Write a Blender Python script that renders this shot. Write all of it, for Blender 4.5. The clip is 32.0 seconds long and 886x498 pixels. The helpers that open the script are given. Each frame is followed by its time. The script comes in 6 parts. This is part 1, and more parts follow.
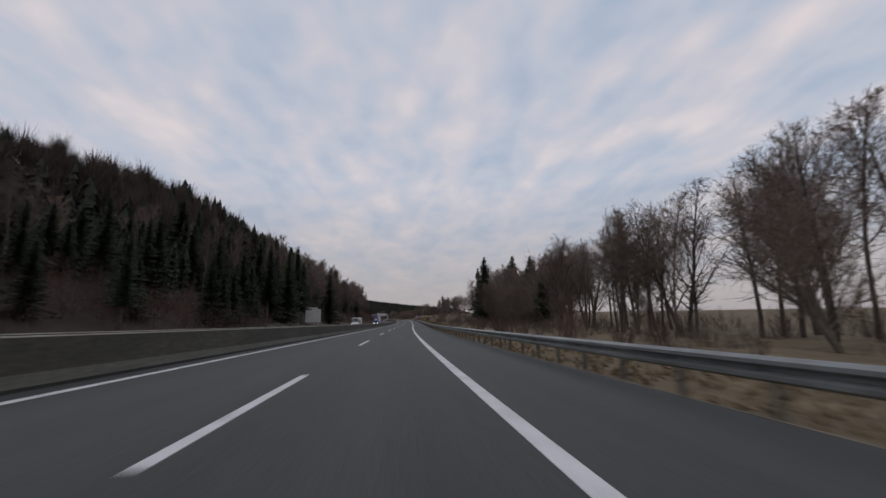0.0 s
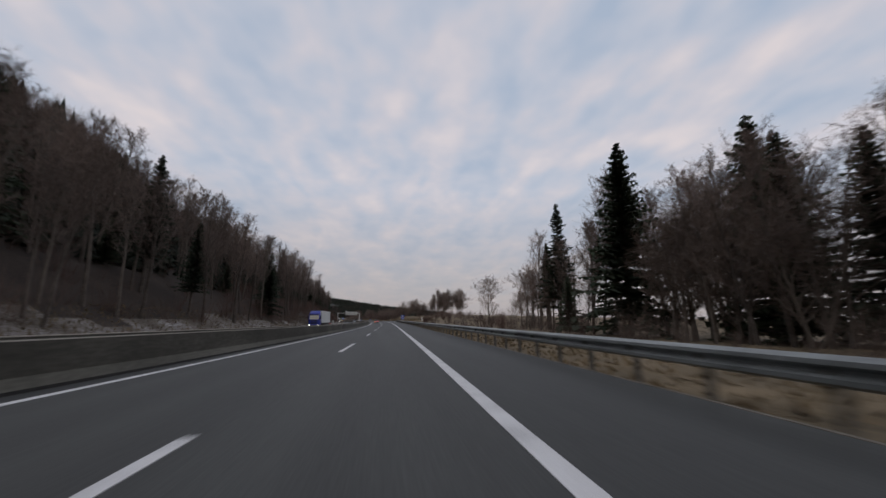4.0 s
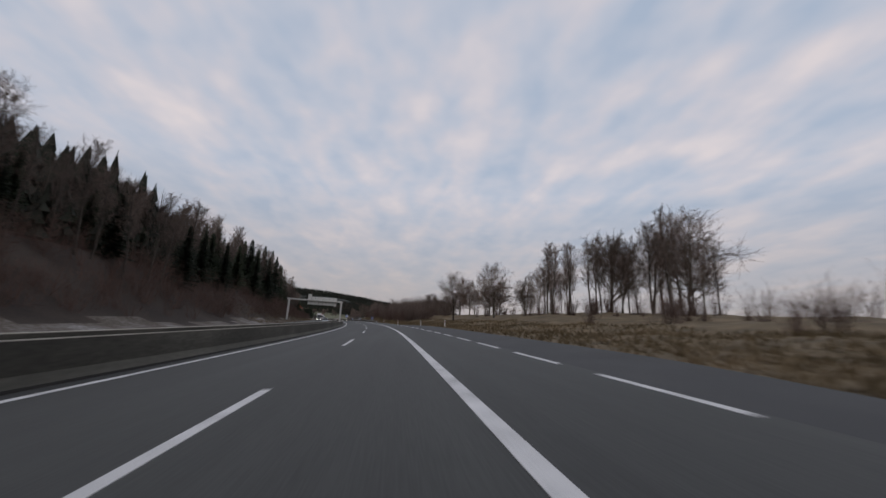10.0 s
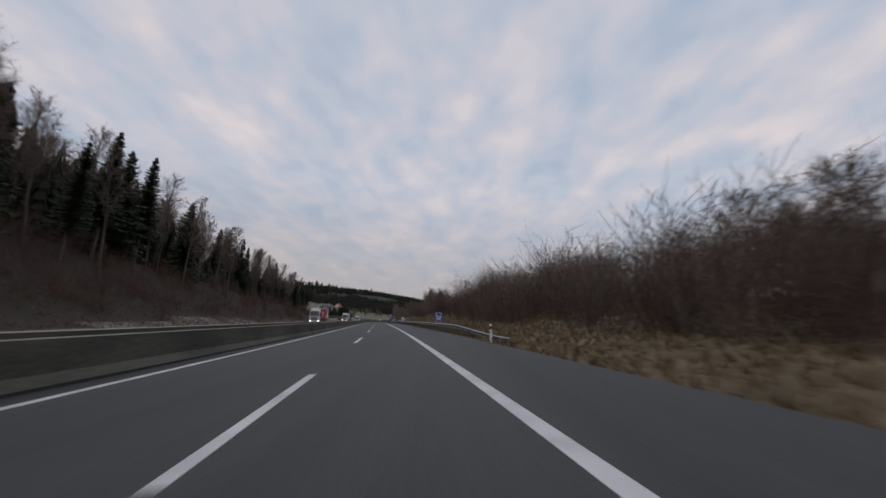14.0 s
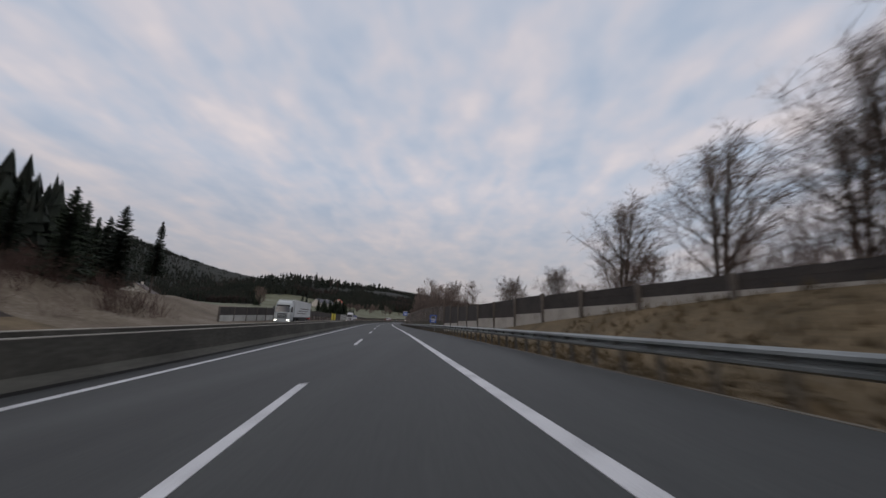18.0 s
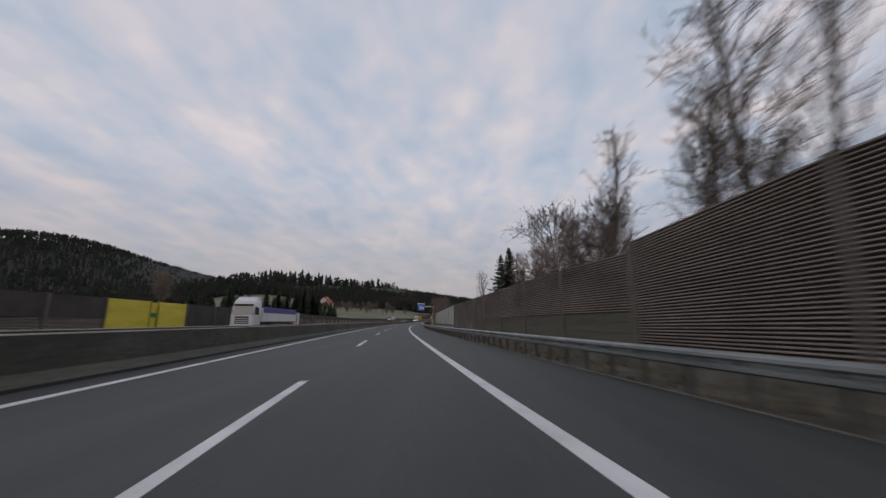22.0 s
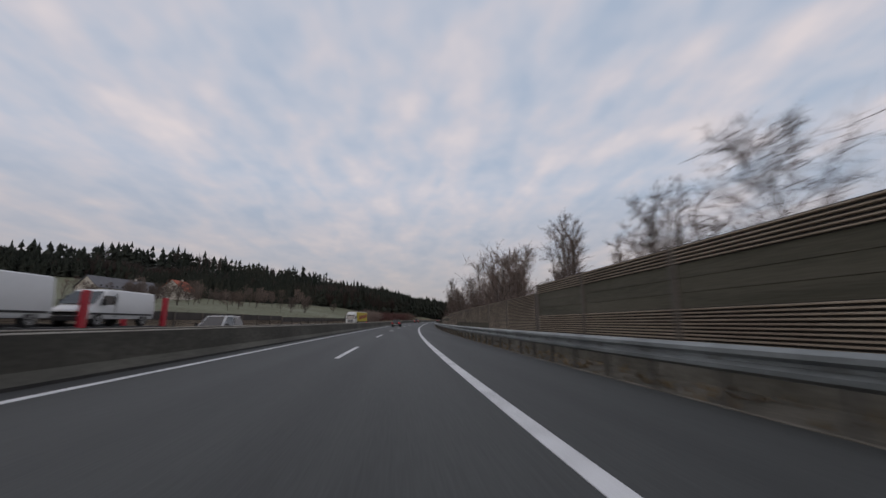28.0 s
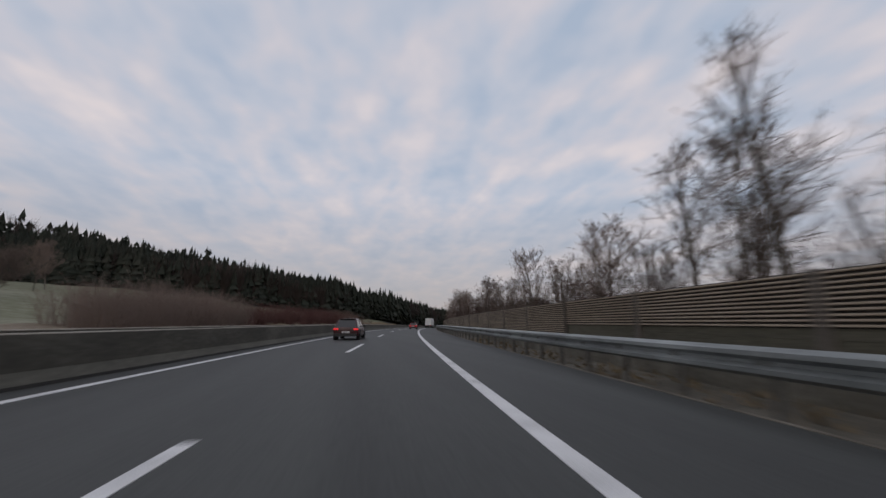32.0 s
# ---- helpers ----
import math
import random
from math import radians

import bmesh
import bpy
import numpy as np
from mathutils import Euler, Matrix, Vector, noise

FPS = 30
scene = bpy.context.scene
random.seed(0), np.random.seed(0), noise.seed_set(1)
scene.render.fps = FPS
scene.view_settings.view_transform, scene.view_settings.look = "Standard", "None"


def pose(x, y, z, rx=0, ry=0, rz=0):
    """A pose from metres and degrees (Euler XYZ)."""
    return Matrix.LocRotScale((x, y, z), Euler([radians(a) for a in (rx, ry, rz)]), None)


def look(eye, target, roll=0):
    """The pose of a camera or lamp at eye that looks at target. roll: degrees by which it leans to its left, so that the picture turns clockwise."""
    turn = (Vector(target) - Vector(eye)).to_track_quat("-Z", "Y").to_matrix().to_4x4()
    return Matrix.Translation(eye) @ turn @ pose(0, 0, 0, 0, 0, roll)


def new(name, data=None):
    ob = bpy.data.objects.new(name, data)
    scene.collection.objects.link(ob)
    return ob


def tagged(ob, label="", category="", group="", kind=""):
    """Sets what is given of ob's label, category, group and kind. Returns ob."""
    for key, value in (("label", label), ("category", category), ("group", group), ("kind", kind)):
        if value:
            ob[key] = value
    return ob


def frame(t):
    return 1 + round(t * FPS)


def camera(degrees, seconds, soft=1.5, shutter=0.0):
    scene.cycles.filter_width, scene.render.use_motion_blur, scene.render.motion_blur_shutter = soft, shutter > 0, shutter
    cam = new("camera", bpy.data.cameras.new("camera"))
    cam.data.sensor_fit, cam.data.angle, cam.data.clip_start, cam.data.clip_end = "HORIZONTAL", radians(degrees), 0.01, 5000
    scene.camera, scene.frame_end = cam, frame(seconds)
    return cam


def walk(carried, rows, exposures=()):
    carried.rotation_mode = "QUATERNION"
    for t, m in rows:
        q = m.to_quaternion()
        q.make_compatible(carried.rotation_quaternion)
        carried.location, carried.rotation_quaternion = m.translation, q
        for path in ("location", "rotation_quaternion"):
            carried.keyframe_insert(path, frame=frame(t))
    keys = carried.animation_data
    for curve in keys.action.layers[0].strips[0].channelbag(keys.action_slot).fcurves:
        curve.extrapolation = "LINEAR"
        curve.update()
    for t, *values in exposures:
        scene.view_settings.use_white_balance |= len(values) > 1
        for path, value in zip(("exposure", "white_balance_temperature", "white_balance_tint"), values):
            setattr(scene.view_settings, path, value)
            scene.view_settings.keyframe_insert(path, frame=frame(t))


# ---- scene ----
# ---- the camera and its drive: seconds, place, yaw, pitch, lean ----
cam = camera(98.9, 32.0, soft=1.5, shutter=0.3)
ROWS = [
    (0, 2.17, 0.07, 1.17, -7.09, 10.98, -1.07), (0.5, 2.24, 14.09, 1.19, -7.68, 11.04, -0.88), (1, 2.44, 28.11, 1.21, -8.18, 11.11, -0.69),
    (1.5, 2.76, 42.16, 1.26, -8.57, 11.17, -0.50), (2, 3.17, 56.23, 1.32, -8.94, 11.23, -0.30), (2.5, 3.68, 70.32, 1.40, -9.37, 11.29, -0.09),
    (3, 4.28, 84.46, 1.50, -9.74, 11.35, 0.12), (3.5, 4.95, 98.64, 1.61, -9.90, 11.41, 0.36), (4, 5.62, 112.89, 1.74, -9.72, 11.48, 0.62),
    (4.5, 6.21, 127.22, 1.89, -9.35, 11.54, 0.92), (5, 6.69, 141.62, 2.05, -9.01, 11.60, 1.26), (5.5, 7.08, 156.09, 2.22, -8.84, 11.66, 1.62),
    (6, 7.47, 170.65, 2.40, -8.84, 11.71, 1.97), (6.5, 7.92, 185.28, 2.59, -8.91, 11.76, 2.31), (7, 8.40, 200.00, 2.80, -8.89, 11.81, 2.61),
    (7.5, 8.84, 214.80, 3.01, -8.65, 11.84, 2.86), (8, 9.21, 229.68, 3.24, -8.26, 11.87, 3.05), (8.5, 9.51, 244.65, 3.46, -7.85, 11.89, 3.21),
    (9, 9.72, 259.71, 3.70, -7.50, 11.90, 3.34), (9.5, 9.85, 274.85, 3.94, -7.14, 11.89, 3.45), (10, 9.88, 290.07, 4.18, -6.63, 11.86, 3.56),
    (10.5, 9.87, 305.38, 4.42, -5.86, 11.83, 3.65), (11, 9.63, 320.78, 4.65, -4.75, 11.78, 3.74), (11.5, 8.95, 336.26, 4.85, -3.32, 11.73, 3.82),
    (12, 7.86, 351.79, 5.03, -2.05, 11.68, 3.88), (12.5, 6.45, 367.34, 5.20, -1.35, 11.63, 3.88), (13, 4.77, 382.93, 5.35, -0.87, 11.59, 3.82),
    (13.5, 2.94, 398.55, 5.50, -0.23, 11.56, 3.67), (14, 0.95, 414.20, 5.65, 0.48, 11.54, 3.47), (14.5, -1.23, 429.87, 5.80, 1.06, 11.51, 3.27),
    (15, -3.59, 445.57, 5.93, 1.52, 11.49, 3.12), (15.5, -6.08, 461.27, 6.07, 1.92, 11.47, 3.06), (16, -8.67, 476.99, 6.19, 2.29, 11.44, 3.13),
    (16.5, -11.29, 492.72, 6.30, 2.54, 11.40, 3.25), (17, -13.92, 508.45, 6.40, 2.52, 11.35, 3.36), (17.5, -16.54, 524.17, 6.49, 2.19, 11.30, 3.36),
    (18, -19.11, 539.88, 6.56, 1.78, 11.25, 3.16), (18.5, -21.65, 555.57, 6.61, 1.59, 11.20, 2.73), (19, -24.19, 571.22, 6.65, 1.82, 11.15, 2.15),
    (19.5, -26.79, 586.81, 6.66, 2.28, 11.11, 1.54), (20, -29.43, 602.32, 6.67, 2.65, 11.07, 1.02), (20.5, -32.08, 617.74, 6.67, 2.71, 11.04, 0.68),
    (21, -34.70, 633.11, 6.68, 2.48, 11.02, 0.49), (21.5, -37.26, 648.43, 6.68, 2.07, 11.01, 0.38), (22, -39.74, 663.72, 6.68, 1.56, 11.00, 0.28),
    (22.5, -42.11, 678.99, 6.68, 0.95, 11.01, 0.15), (23, -44.32, 694.28, 6.68, 0.24, 11.02, -0.01), (23.5, -46.34, 709.59, 6.69, -0.56, 11.05, -0.18),
    (24, -48.17, 724.93, 6.71, -1.35, 11.09, -0.33), (24.5, -49.78, 740.33, 6.74, -2.01, 11.13, -0.44), (25, -51.23, 755.78, 6.78, -2.55, 11.18, -0.49),
    (25.5, -52.61, 771.28, 6.85, -3.02, 11.23, -0.46), (26, -53.83, 786.84, 6.93, -3.52, 11.29, -0.38), (26.5, -54.84, 802.43, 7.02, -4.15, 11.36, -0.27),
    (27, -55.64, 818.05, 7.14, -5.00, 11.43, -0.16), (27.5, -56.20, 833.66, 7.27, -6.03, 11.50, -0.10), (28, -56.43, 849.25, 7.41, -7.15, 11.57, -0.09),
    (28.5, -56.29, 864.81, 7.58, -8.29, 11.65, -0.12), (29, -55.81, 880.30, 7.77, -9.29, 11.73, -0.16), (29.5, -55.07, 895.73, 7.97, -10.05, 11.82, -0.18),
    (30, -54.15, 911.09, 8.21, -10.75, 11.91, -0.16), (30.5, -53.06, 926.39, 8.47, -11.58, 12.00, -0.08), (31, -51.74, 941.63, 8.75, -12.51, 12.09, 0.05),
    (31.5, -50.18, 956.82, 9.07, -13.48, 12.18, 0.22), (32, -48.36, 971.97, 9.40, -14.47, 12.28, 0.41),
]

walk(cam, [(t, pose(x, y, z, 0, 0, yaw) @ pose(0, 0, 0, 90 + tilt) @ pose(0, 0, 0, 0, 0, lean)) for t, x, y, z, yaw, tilt, lean in ROWS],
     exposures=[(0, 0.0), (32, 0.0)])

# ---- the road's line: heading, grade and bank along its length ----
HEADING = [(-300, 4.0), (-60, 1.6), (0, 0.0), (28, -1.1), (56, -1.8), (99, -2.6), (142, -2.0), (185, -1.8), (230, -1.2), (275, 0.0),
           (306, 0.8), (321, 1.6), (336, 2.8), (352, 4.0), (383, 6.0), (414, 7.5), (462, 9.1), (510, 9.5), (558, 9.3),
           (605, 9.7), (652, 9.4), (698, 8.2), (745, 6.2), (791, 3.9), (838, 1.2), (885, -2.2), (931, -4.5), (977, -7.4),
           (1040, -11.5), (1120, -16.0), (1250, -21.0), (1500, -25.0), (2000, -25.0), (3600, -25.0)]
GRADE = [(-300, 0.0), (0, 0.0), (70, 0.3), (142, 0.6), (215, 0.8), (290, 0.86), (367, 0.65), (446, 0.5), (525, 0.3), (605, 0.1),
         (683, 0.02), (760, 0.2), (838, 0.5), (916, 0.9), (977, 1.25), (1060, 0.9), (1200, 0.3), (1500, 0.0), (3600, 0.0)]
BANK = [(-300, -1.0), (0, -1.0), (70, 0.2), (142, 2.4), (215, 4.1), (290, 4.9), (367, 5.2), (446, 4.5), (525, 4.5), (573, 3.2), (605, 1.6), (640, 0.5),
        (683, 0.1), (760, -0.5), (838, -0.2), (916, -0.2), (977, 0.3), (1200, -1.0), (3600, 0.0)]
LINE_START, LINE_END, LINE_STEP = -300.0, 3600.0, 2.0
STATIONS = np.arange(LINE_START, LINE_END + 1, LINE_STEP)


def glide(table, at):
    """A smooth curve through the table's points (monotone between close ones)."""
    k = np.array([p[0] for p in table], float)
    v = np.array([p[1] for p in table], float)
    m = np.gradient(v, k)
    at = np.clip(np.asarray(at, float), k[0], k[-1])
    i = np.clip(np.searchsorted(k, at) - 1, 0, len(k) - 2)
    h = k[i + 1] - k[i]
    u = (at - k[i]) / h
    return ((2 * u**3 - 3 * u**2 + 1) * v[i] + (u**3 - 2 * u**2 + u) * h * m[i]
            + (3 * u**2 - 2 * u**3) * v[i + 1] + (u**3 - u**2) * h * m[i + 1])


def along(table, at):
    """Straight from point to point of the table."""
    return np.interp(at, [p[0] for p in table], [p[1] for p in table])


_head = np.radians(glide(HEADING, STATIONS))
_i0 = int(-LINE_START / LINE_STEP)
LINE_X = np.concatenate([[0], np.cumsum(-np.sin((_head[1:] + _head[:-1]) / 2) * LINE_STEP)])
LINE_Y = np.concatenate([[0], np.cumsum(np.cos((_head[1:] + _head[:-1]) / 2) * LINE_STEP)])
LINE_Z = np.concatenate([[0], np.cumsum(np.tan(np.radians(glide(GRADE, STATIONS[1:] - 1))) * LINE_STEP)])
LINE_X, LINE_Y, LINE_Z = LINE_X - LINE_X[_i0], LINE_Y - LINE_Y[_i0], LINE_Z - LINE_Z[_i0]
LINE_BANK = np.tan(np.radians(glide(BANK, STATIONS)))
FOLD = 260.0


def place(s, d, h=0.0):
    """World places of points s metres along the road, d metres right of its lane line, h above its surface."""
    s, d, h = np.broadcast_arrays(np.asarray(s, float), np.asarray(d, float), np.asarray(h, float))
    a = np.interp(s, STATIONS, _head)
    near, far = np.clip(d, -FOLD, FOLD), d - np.clip(d, -FOLD, FOLD)
    x = np.interp(s, STATIONS, LINE_X) + np.cos(a) * near + far
    y = np.interp(s, STATIONS, LINE_Y) + np.sin(a) * near
    z = np.interp(s, STATIONS, LINE_Z) + np.interp(s, STATIONS, LINE_BANK) * (np.clip(d, -5.4, 12) + 0.3 * np.clip(d + 5.4, -16, 0)) + h
    return np.stack([x, y, z], -1)


def stand(s, d, h=0.0, turn=0.0, lean=True):
    """The pose of a thing on the road or beside it: its y axis along the road, turned by degrees."""
    p = place(s, d, h)
    a = math.degrees(float(np.interp(s, STATIONS, _head)))
    b = -math.degrees(math.atan(float(np.interp(s, STATIONS, LINE_BANK)) * (0.3 if d < -5.4 else 1.0))) if lean else 0
    g = math.degrees(math.atan(float((place(s + 2, d)[2] - place(s - 2, d)[2]) / 4))) if lean else 0
    return Matrix.Translation(Vector(p)) @ pose(0, 0, 0, 0, 0, a) @ pose(0, 0, 0, g, b, 0) @ pose(0, 0, 0, 0, 0, turn)

# ---- sky and sun ----
world = bpy.data.worlds.new("evening_sky")
scene.world = world
world.use_nodes = True


def link(tree, a, b):
    tree.links.new(a, b)


def build_sky():
    tree = world.node_tree
    tree.nodes.clear()
    N = tree.nodes.new
    out, back = N("ShaderNodeOutputWorld"), N("ShaderNodeBackground")
    sky = N("ShaderNodeTexSky")
    sky.sky_type, sky.sun_disc = "NISHITA", False
    sky.sun_elevation, sky.sun_rotation = radians(4), radians(200)
    coord, sep = N("ShaderNodeTexCoord"), N("ShaderNodeSeparateXYZ")
    link(tree, coord.outputs["Generated"], sep.inputs[0])

    def maths(op, a, b=None, c=None):
        n = N("ShaderNodeMath")
        n.operation = op
        for i, v in enumerate((a, b, c)):
            if v is None:
                continue
            if isinstance(v, (int, float)):
                n.inputs[i].default_value = v
            else:
                link(tree, v, n.inputs[i])
        return n.outputs[0]

    # the layer of cloud, a flat sheet seen from below
    up = maths("MAXIMUM", maths("ADD", sep.outputs[2], 0.15), 0.05)
    u, v = maths("DIVIDE", sep.outputs[0], up), maths("DIVIDE", sep.outputs[1], up)
    flat = N("ShaderNodeCombineXYZ")
    link(tree, u, flat.inputs[0])
    link(tree, v, flat.inputs[1])

    def noise_at(across, on, detail, turn, rough=0.55, bend=0.0):
        """Noise on the cloud sheet, drawn out along the streets of cloud."""
        m = N("ShaderNodeMapping")
        m.inputs["Rotation"].default_value = (0, 0, radians(turn))
        m.inputs["Scale"].default_value = (across, on, 1)
        link(tree, flat.outputs[0], m.inputs[0])
        n = N("ShaderNodeTexNoise")
        n.inputs["Scale"].default_value, n.inputs["Detail"].default_value = 1.0, detail
        n.inputs["Roughness"].default_value, n.inputs["Distortion"].default_value = rough, bend
        link(tree, m.outputs[0], n.inputs["Vector"])
        return n.outputs["Fac"]

    big = noise_at(1.0, 0.7, 2, -6)
    broad = noise_at(2.4, 1.4, 2, 10, 0.5, 0.2)
    streets = noise_at(5.0, 2.3, 2, -4, 0.45, 0.3)
    tufts = noise_at(8.0, 6.5, 2, 12, 0.5)
    cover = maths("ADD", maths("ADD", maths("MULTIPLY", big, 0.40), maths("MULTIPLY", broad, 0.35)), maths("ADD", maths("MULTIPLY", streets, 0.55), maths("MULTIPLY", tufts, 0.25)))

    def ramp(fac, stops):
        r = N("ShaderNodeValToRGB")
        while len(r.color_ramp.elements) < len(stops):
            r.color_ramp.elements.new(0.5)
        for e, (p, c) in zip(r.color_ramp.elements, stops):
            e.position, e.color = p, (*c, 1)
        link(tree, fac, r.inputs[0])
        return r.outputs[0]

    def mix(fac, a, b, kind="MIX"):
        n = N("ShaderNodeMix")
        n.data_type, n.blend_type = "RGBA", kind
        for sock, val in ((n.inputs[0], fac), (n.inputs[6], a), (n.inputs[7], b)):
            if isinstance(val, (int, float)):
                sock.default_value = val
            elif isinstance(val, tuple):
                sock.default_value = (*val, 1)
            else:
                link(tree, val, sock)
        return n.outputs[2]

    tone = ramp(cover, [(0.60, (0.43, 0.51, 0.645)), (0.74, (0.55, 0.585, 0.685)), (0.82, (0.63, 0.62, 0.69)), (0.95, (0.78, 0.71, 0.73))])
    low = ramp(sep.outputs[2], [(0.0, (1, 1, 1)), (0.10, (0.8, 0.8, 0.8)), (0.34, (0, 0, 0))])
    hazy = mix(maths("MULTIPLY", low, 0.92), tone, (0.425, 0.388, 0.412))
    clear = mix(1.0, sky.outputs[0], (0.10, 0.10, 0.10), "MULTIPLY")
    both = mix(0.88, clear, hazy)
    link(tree, both, back.inputs[0])
    back.inputs[1].default_value = 1.0
    link(tree, back.outputs[0], out.inputs[0])


build_sky()
sun = new("sun", bpy.data.lights.new("sun", "SUN"))
sun.data.energy, sun.data.angle, sun.data.color = 0.25, radians(25), (1.0, 0.88, 0.80)
sun.matrix_world = look((-20, -60, 25), (0, 0, 0))

# ---- materials ----


def material(name, colours, scale=3.0, fine=40.0, rough=0.85, bump=0.3, depth=0.01, metal=0.0, spread=0.5, stretch=(1, 1, 1), specular=0.5, wobble=0.0):
    """A surface of two or three colours that run into one another at two scales, with relief."""
    m = bpy.data.materials.new(name)
    m.use_nodes = True
    tree = m.node_tree
    bsdf = tree.nodes["Principled BSDF"]
    N = tree.nodes.new
    coord, mapping = N("ShaderNodeTexCoord"), N("ShaderNodeMapping")
    mapping.inputs["Scale"].default_value = stretch
    link(tree, coord.outputs["Object"], mapping.inputs[0])
    a, b = N("ShaderNodeTexNoise"), N("ShaderNodeTexNoise")
    a.inputs["Scale"].default_value, a.inputs["Detail"].default_value = scale, 5
    b.inputs["Scale"].default_value, b.inputs["Detail"].default_value = fine, 4
    for n in (a, b):
        link(tree, mapping.outputs[0], n.inputs["Vector"])
    add = N("ShaderNodeMath")
    add.operation = "MULTIPLY_ADD"
    link(tree, b.outputs["Fac"], add.inputs[0])
    add.inputs[1].default_value = 0.45
    mul = N("ShaderNodeMath")
    mul.operation = "MULTIPLY"
    mul.inputs[1].default_value = 0.55
    link(tree, a.outputs["Fac"], mul.inputs[0])
    link(tree, mul.outputs[0], add.inputs[2])
    fac = add.outputs[0]
    if wobble:
        info, plus = N("ShaderNodeObjectInfo"), N("ShaderNodeMath")
        plus.operation = "MULTIPLY_ADD"
        link(tree, info.outputs["Random"], plus.inputs[0])
        plus.inputs[1].default_value = wobble
        less = N("ShaderNodeMath")
        less.operation = "SUBTRACT"
        less.inputs[1].default_value = wobble / 2
        link(tree, fac, less.inputs[0])
        link(tree, less.outputs[0], plus.inputs[2])
        fac = plus.outputs[0]
    ramp = N("ShaderNodeValToRGB")
    lo, hi = 0.5 - spread * 0.3, 0.5 + spread * 0.3
    while len(ramp.color_ramp.elements) < len(colours):
        ramp.color_ramp.elements.new(0.5)
    for i, (e, c) in enumerate(zip(ramp.color_ramp.elements, colours)):
        e.position, e.color = lo + (hi - lo) * i / max(1, len(colours) - 1), (*c, 1)
    link(tree, fac, ramp.inputs[0])
    link(tree, ramp.outputs[0], bsdf.inputs["Base Color"])
    bsdf.inputs["Roughness"].default_value, bsdf.inputs["Metallic"].default_value = rough, metal
    bsdf.inputs["Specular IOR Level"].default_value = specular
    if bump:
        n = N("ShaderNodeBump")
        n.inputs["Strength"].default_value, n.inputs["Distance"].default_value = bump, depth
        link(tree, fac, n.inputs["Height"])
        link(tree, n.outputs[0], bsdf.inputs["Normal"])
    return m


def glow(name, colour, strength):
    m = bpy.data.materials.new(name)
    m.use_nodes = True
    bsdf = m.node_tree.nodes["Principled BSDF"]
    bsdf.inputs["Base Color"].default_value = (*colour, 1)
    bsdf.inputs["Emission Color"].default_value, bsdf.inputs["Emission Strength"].default_value = (*colour, 1), strength
    return m


def g3(v, w=0.0):
    return (v * (1 + w), v, v * (1 - w))


ASPHALT = material("asphalt", [(0.030, 0.031, 0.030), (0.042, 0.044, 0.042), (0.055, 0.058, 0.055)], 0.9, 45, 0.72, 0.35, 0.005, stretch=(1, 0.05, 1))
ASPHALT_DARK = material("asphalt_dark", [(0.035, 0.036, 0.038), (0.055, 0.056, 0.058)], 0.5, 60, 0.8, 0.35, 0.009)
PAINT_WHITE = material("road_paint", [g3(0.42), g3(0.62), g3(0.72)], 1.5, 45, 0.7, 0.2, 0.004)
# barrier concrete made lighter: skylight on the upturned foot, put into its colour
CONCRETE_FOOT_LIT = material("barrier_foot", [(0.045, 0.043, 0.034), (0.075, 0.072, 0.058), (0.115, 0.11, 0.09)], 0.6, 12, 0.9, 0.3, 0.01, stretch=(1, 0.4, 1))
# near-black strip at the barrier's base, painted shade for an unmodelled slot
SLOT_SHADE = material("grime", [(0.012, 0.011, 0.010), (0.025, 0.023, 0.02)], 1.0, 12, 0.9, 0.2)
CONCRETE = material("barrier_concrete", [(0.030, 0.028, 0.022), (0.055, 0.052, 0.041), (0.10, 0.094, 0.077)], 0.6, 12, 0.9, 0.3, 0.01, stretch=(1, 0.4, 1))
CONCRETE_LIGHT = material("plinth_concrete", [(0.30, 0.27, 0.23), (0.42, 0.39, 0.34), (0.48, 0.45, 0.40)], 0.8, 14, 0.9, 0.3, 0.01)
POST_STEEL = material("weathered_post_steel", [(0.05, 0.045, 0.04), (0.09, 0.085, 0.075), (0.13, 0.125, 0.115)], 1.2, 14, 0.8, 0.2, 0.004)
STEEL = material("galvanised_steel", [(0.15, 0.16, 0.158), (0.24, 0.255, 0.25), (0.34, 0.36, 0.355)], 0.7, 9, 0.5, 0.1, 0.004, metal=0.5)
SNOWY = material("snow_dusted_grass", [(0.045, 0.036, 0.027), (0.09, 0.072, 0.055), (0.20, 0.185, 0.17), (0.50, 0.50, 0.51)], 0.28, 3.5, 0.95, 0.6, 0.05, spread=0.75)
MEADOW = material("frosted_meadow", [(0.085, 0.085, 0.048), (0.135, 0.14, 0.082), (0.21, 0.21, 0.15)], 0.03, 0.8, 0.95, 0.3, 0.05)
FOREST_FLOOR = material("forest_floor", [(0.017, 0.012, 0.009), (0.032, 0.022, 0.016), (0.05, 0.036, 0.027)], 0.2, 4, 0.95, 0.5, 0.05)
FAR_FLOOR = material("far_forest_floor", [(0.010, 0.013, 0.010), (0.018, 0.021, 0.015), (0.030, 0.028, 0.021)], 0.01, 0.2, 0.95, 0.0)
PALE_FIELD = material("pale_stubble", [(0.105, 0.080, 0.052), (0.165, 0.130, 0.088), (0.25, 0.21, 0.16)], 0.15, 2.5, 0.95, 0.4, 0.04)
GRIT = material("gritty_verge", [(0.045, 0.040, 0.030), (0.085, 0.076, 0.058), (0.15, 0.135, 0.108)], 0.8, 9, 0.95, 0.4, 0.03)
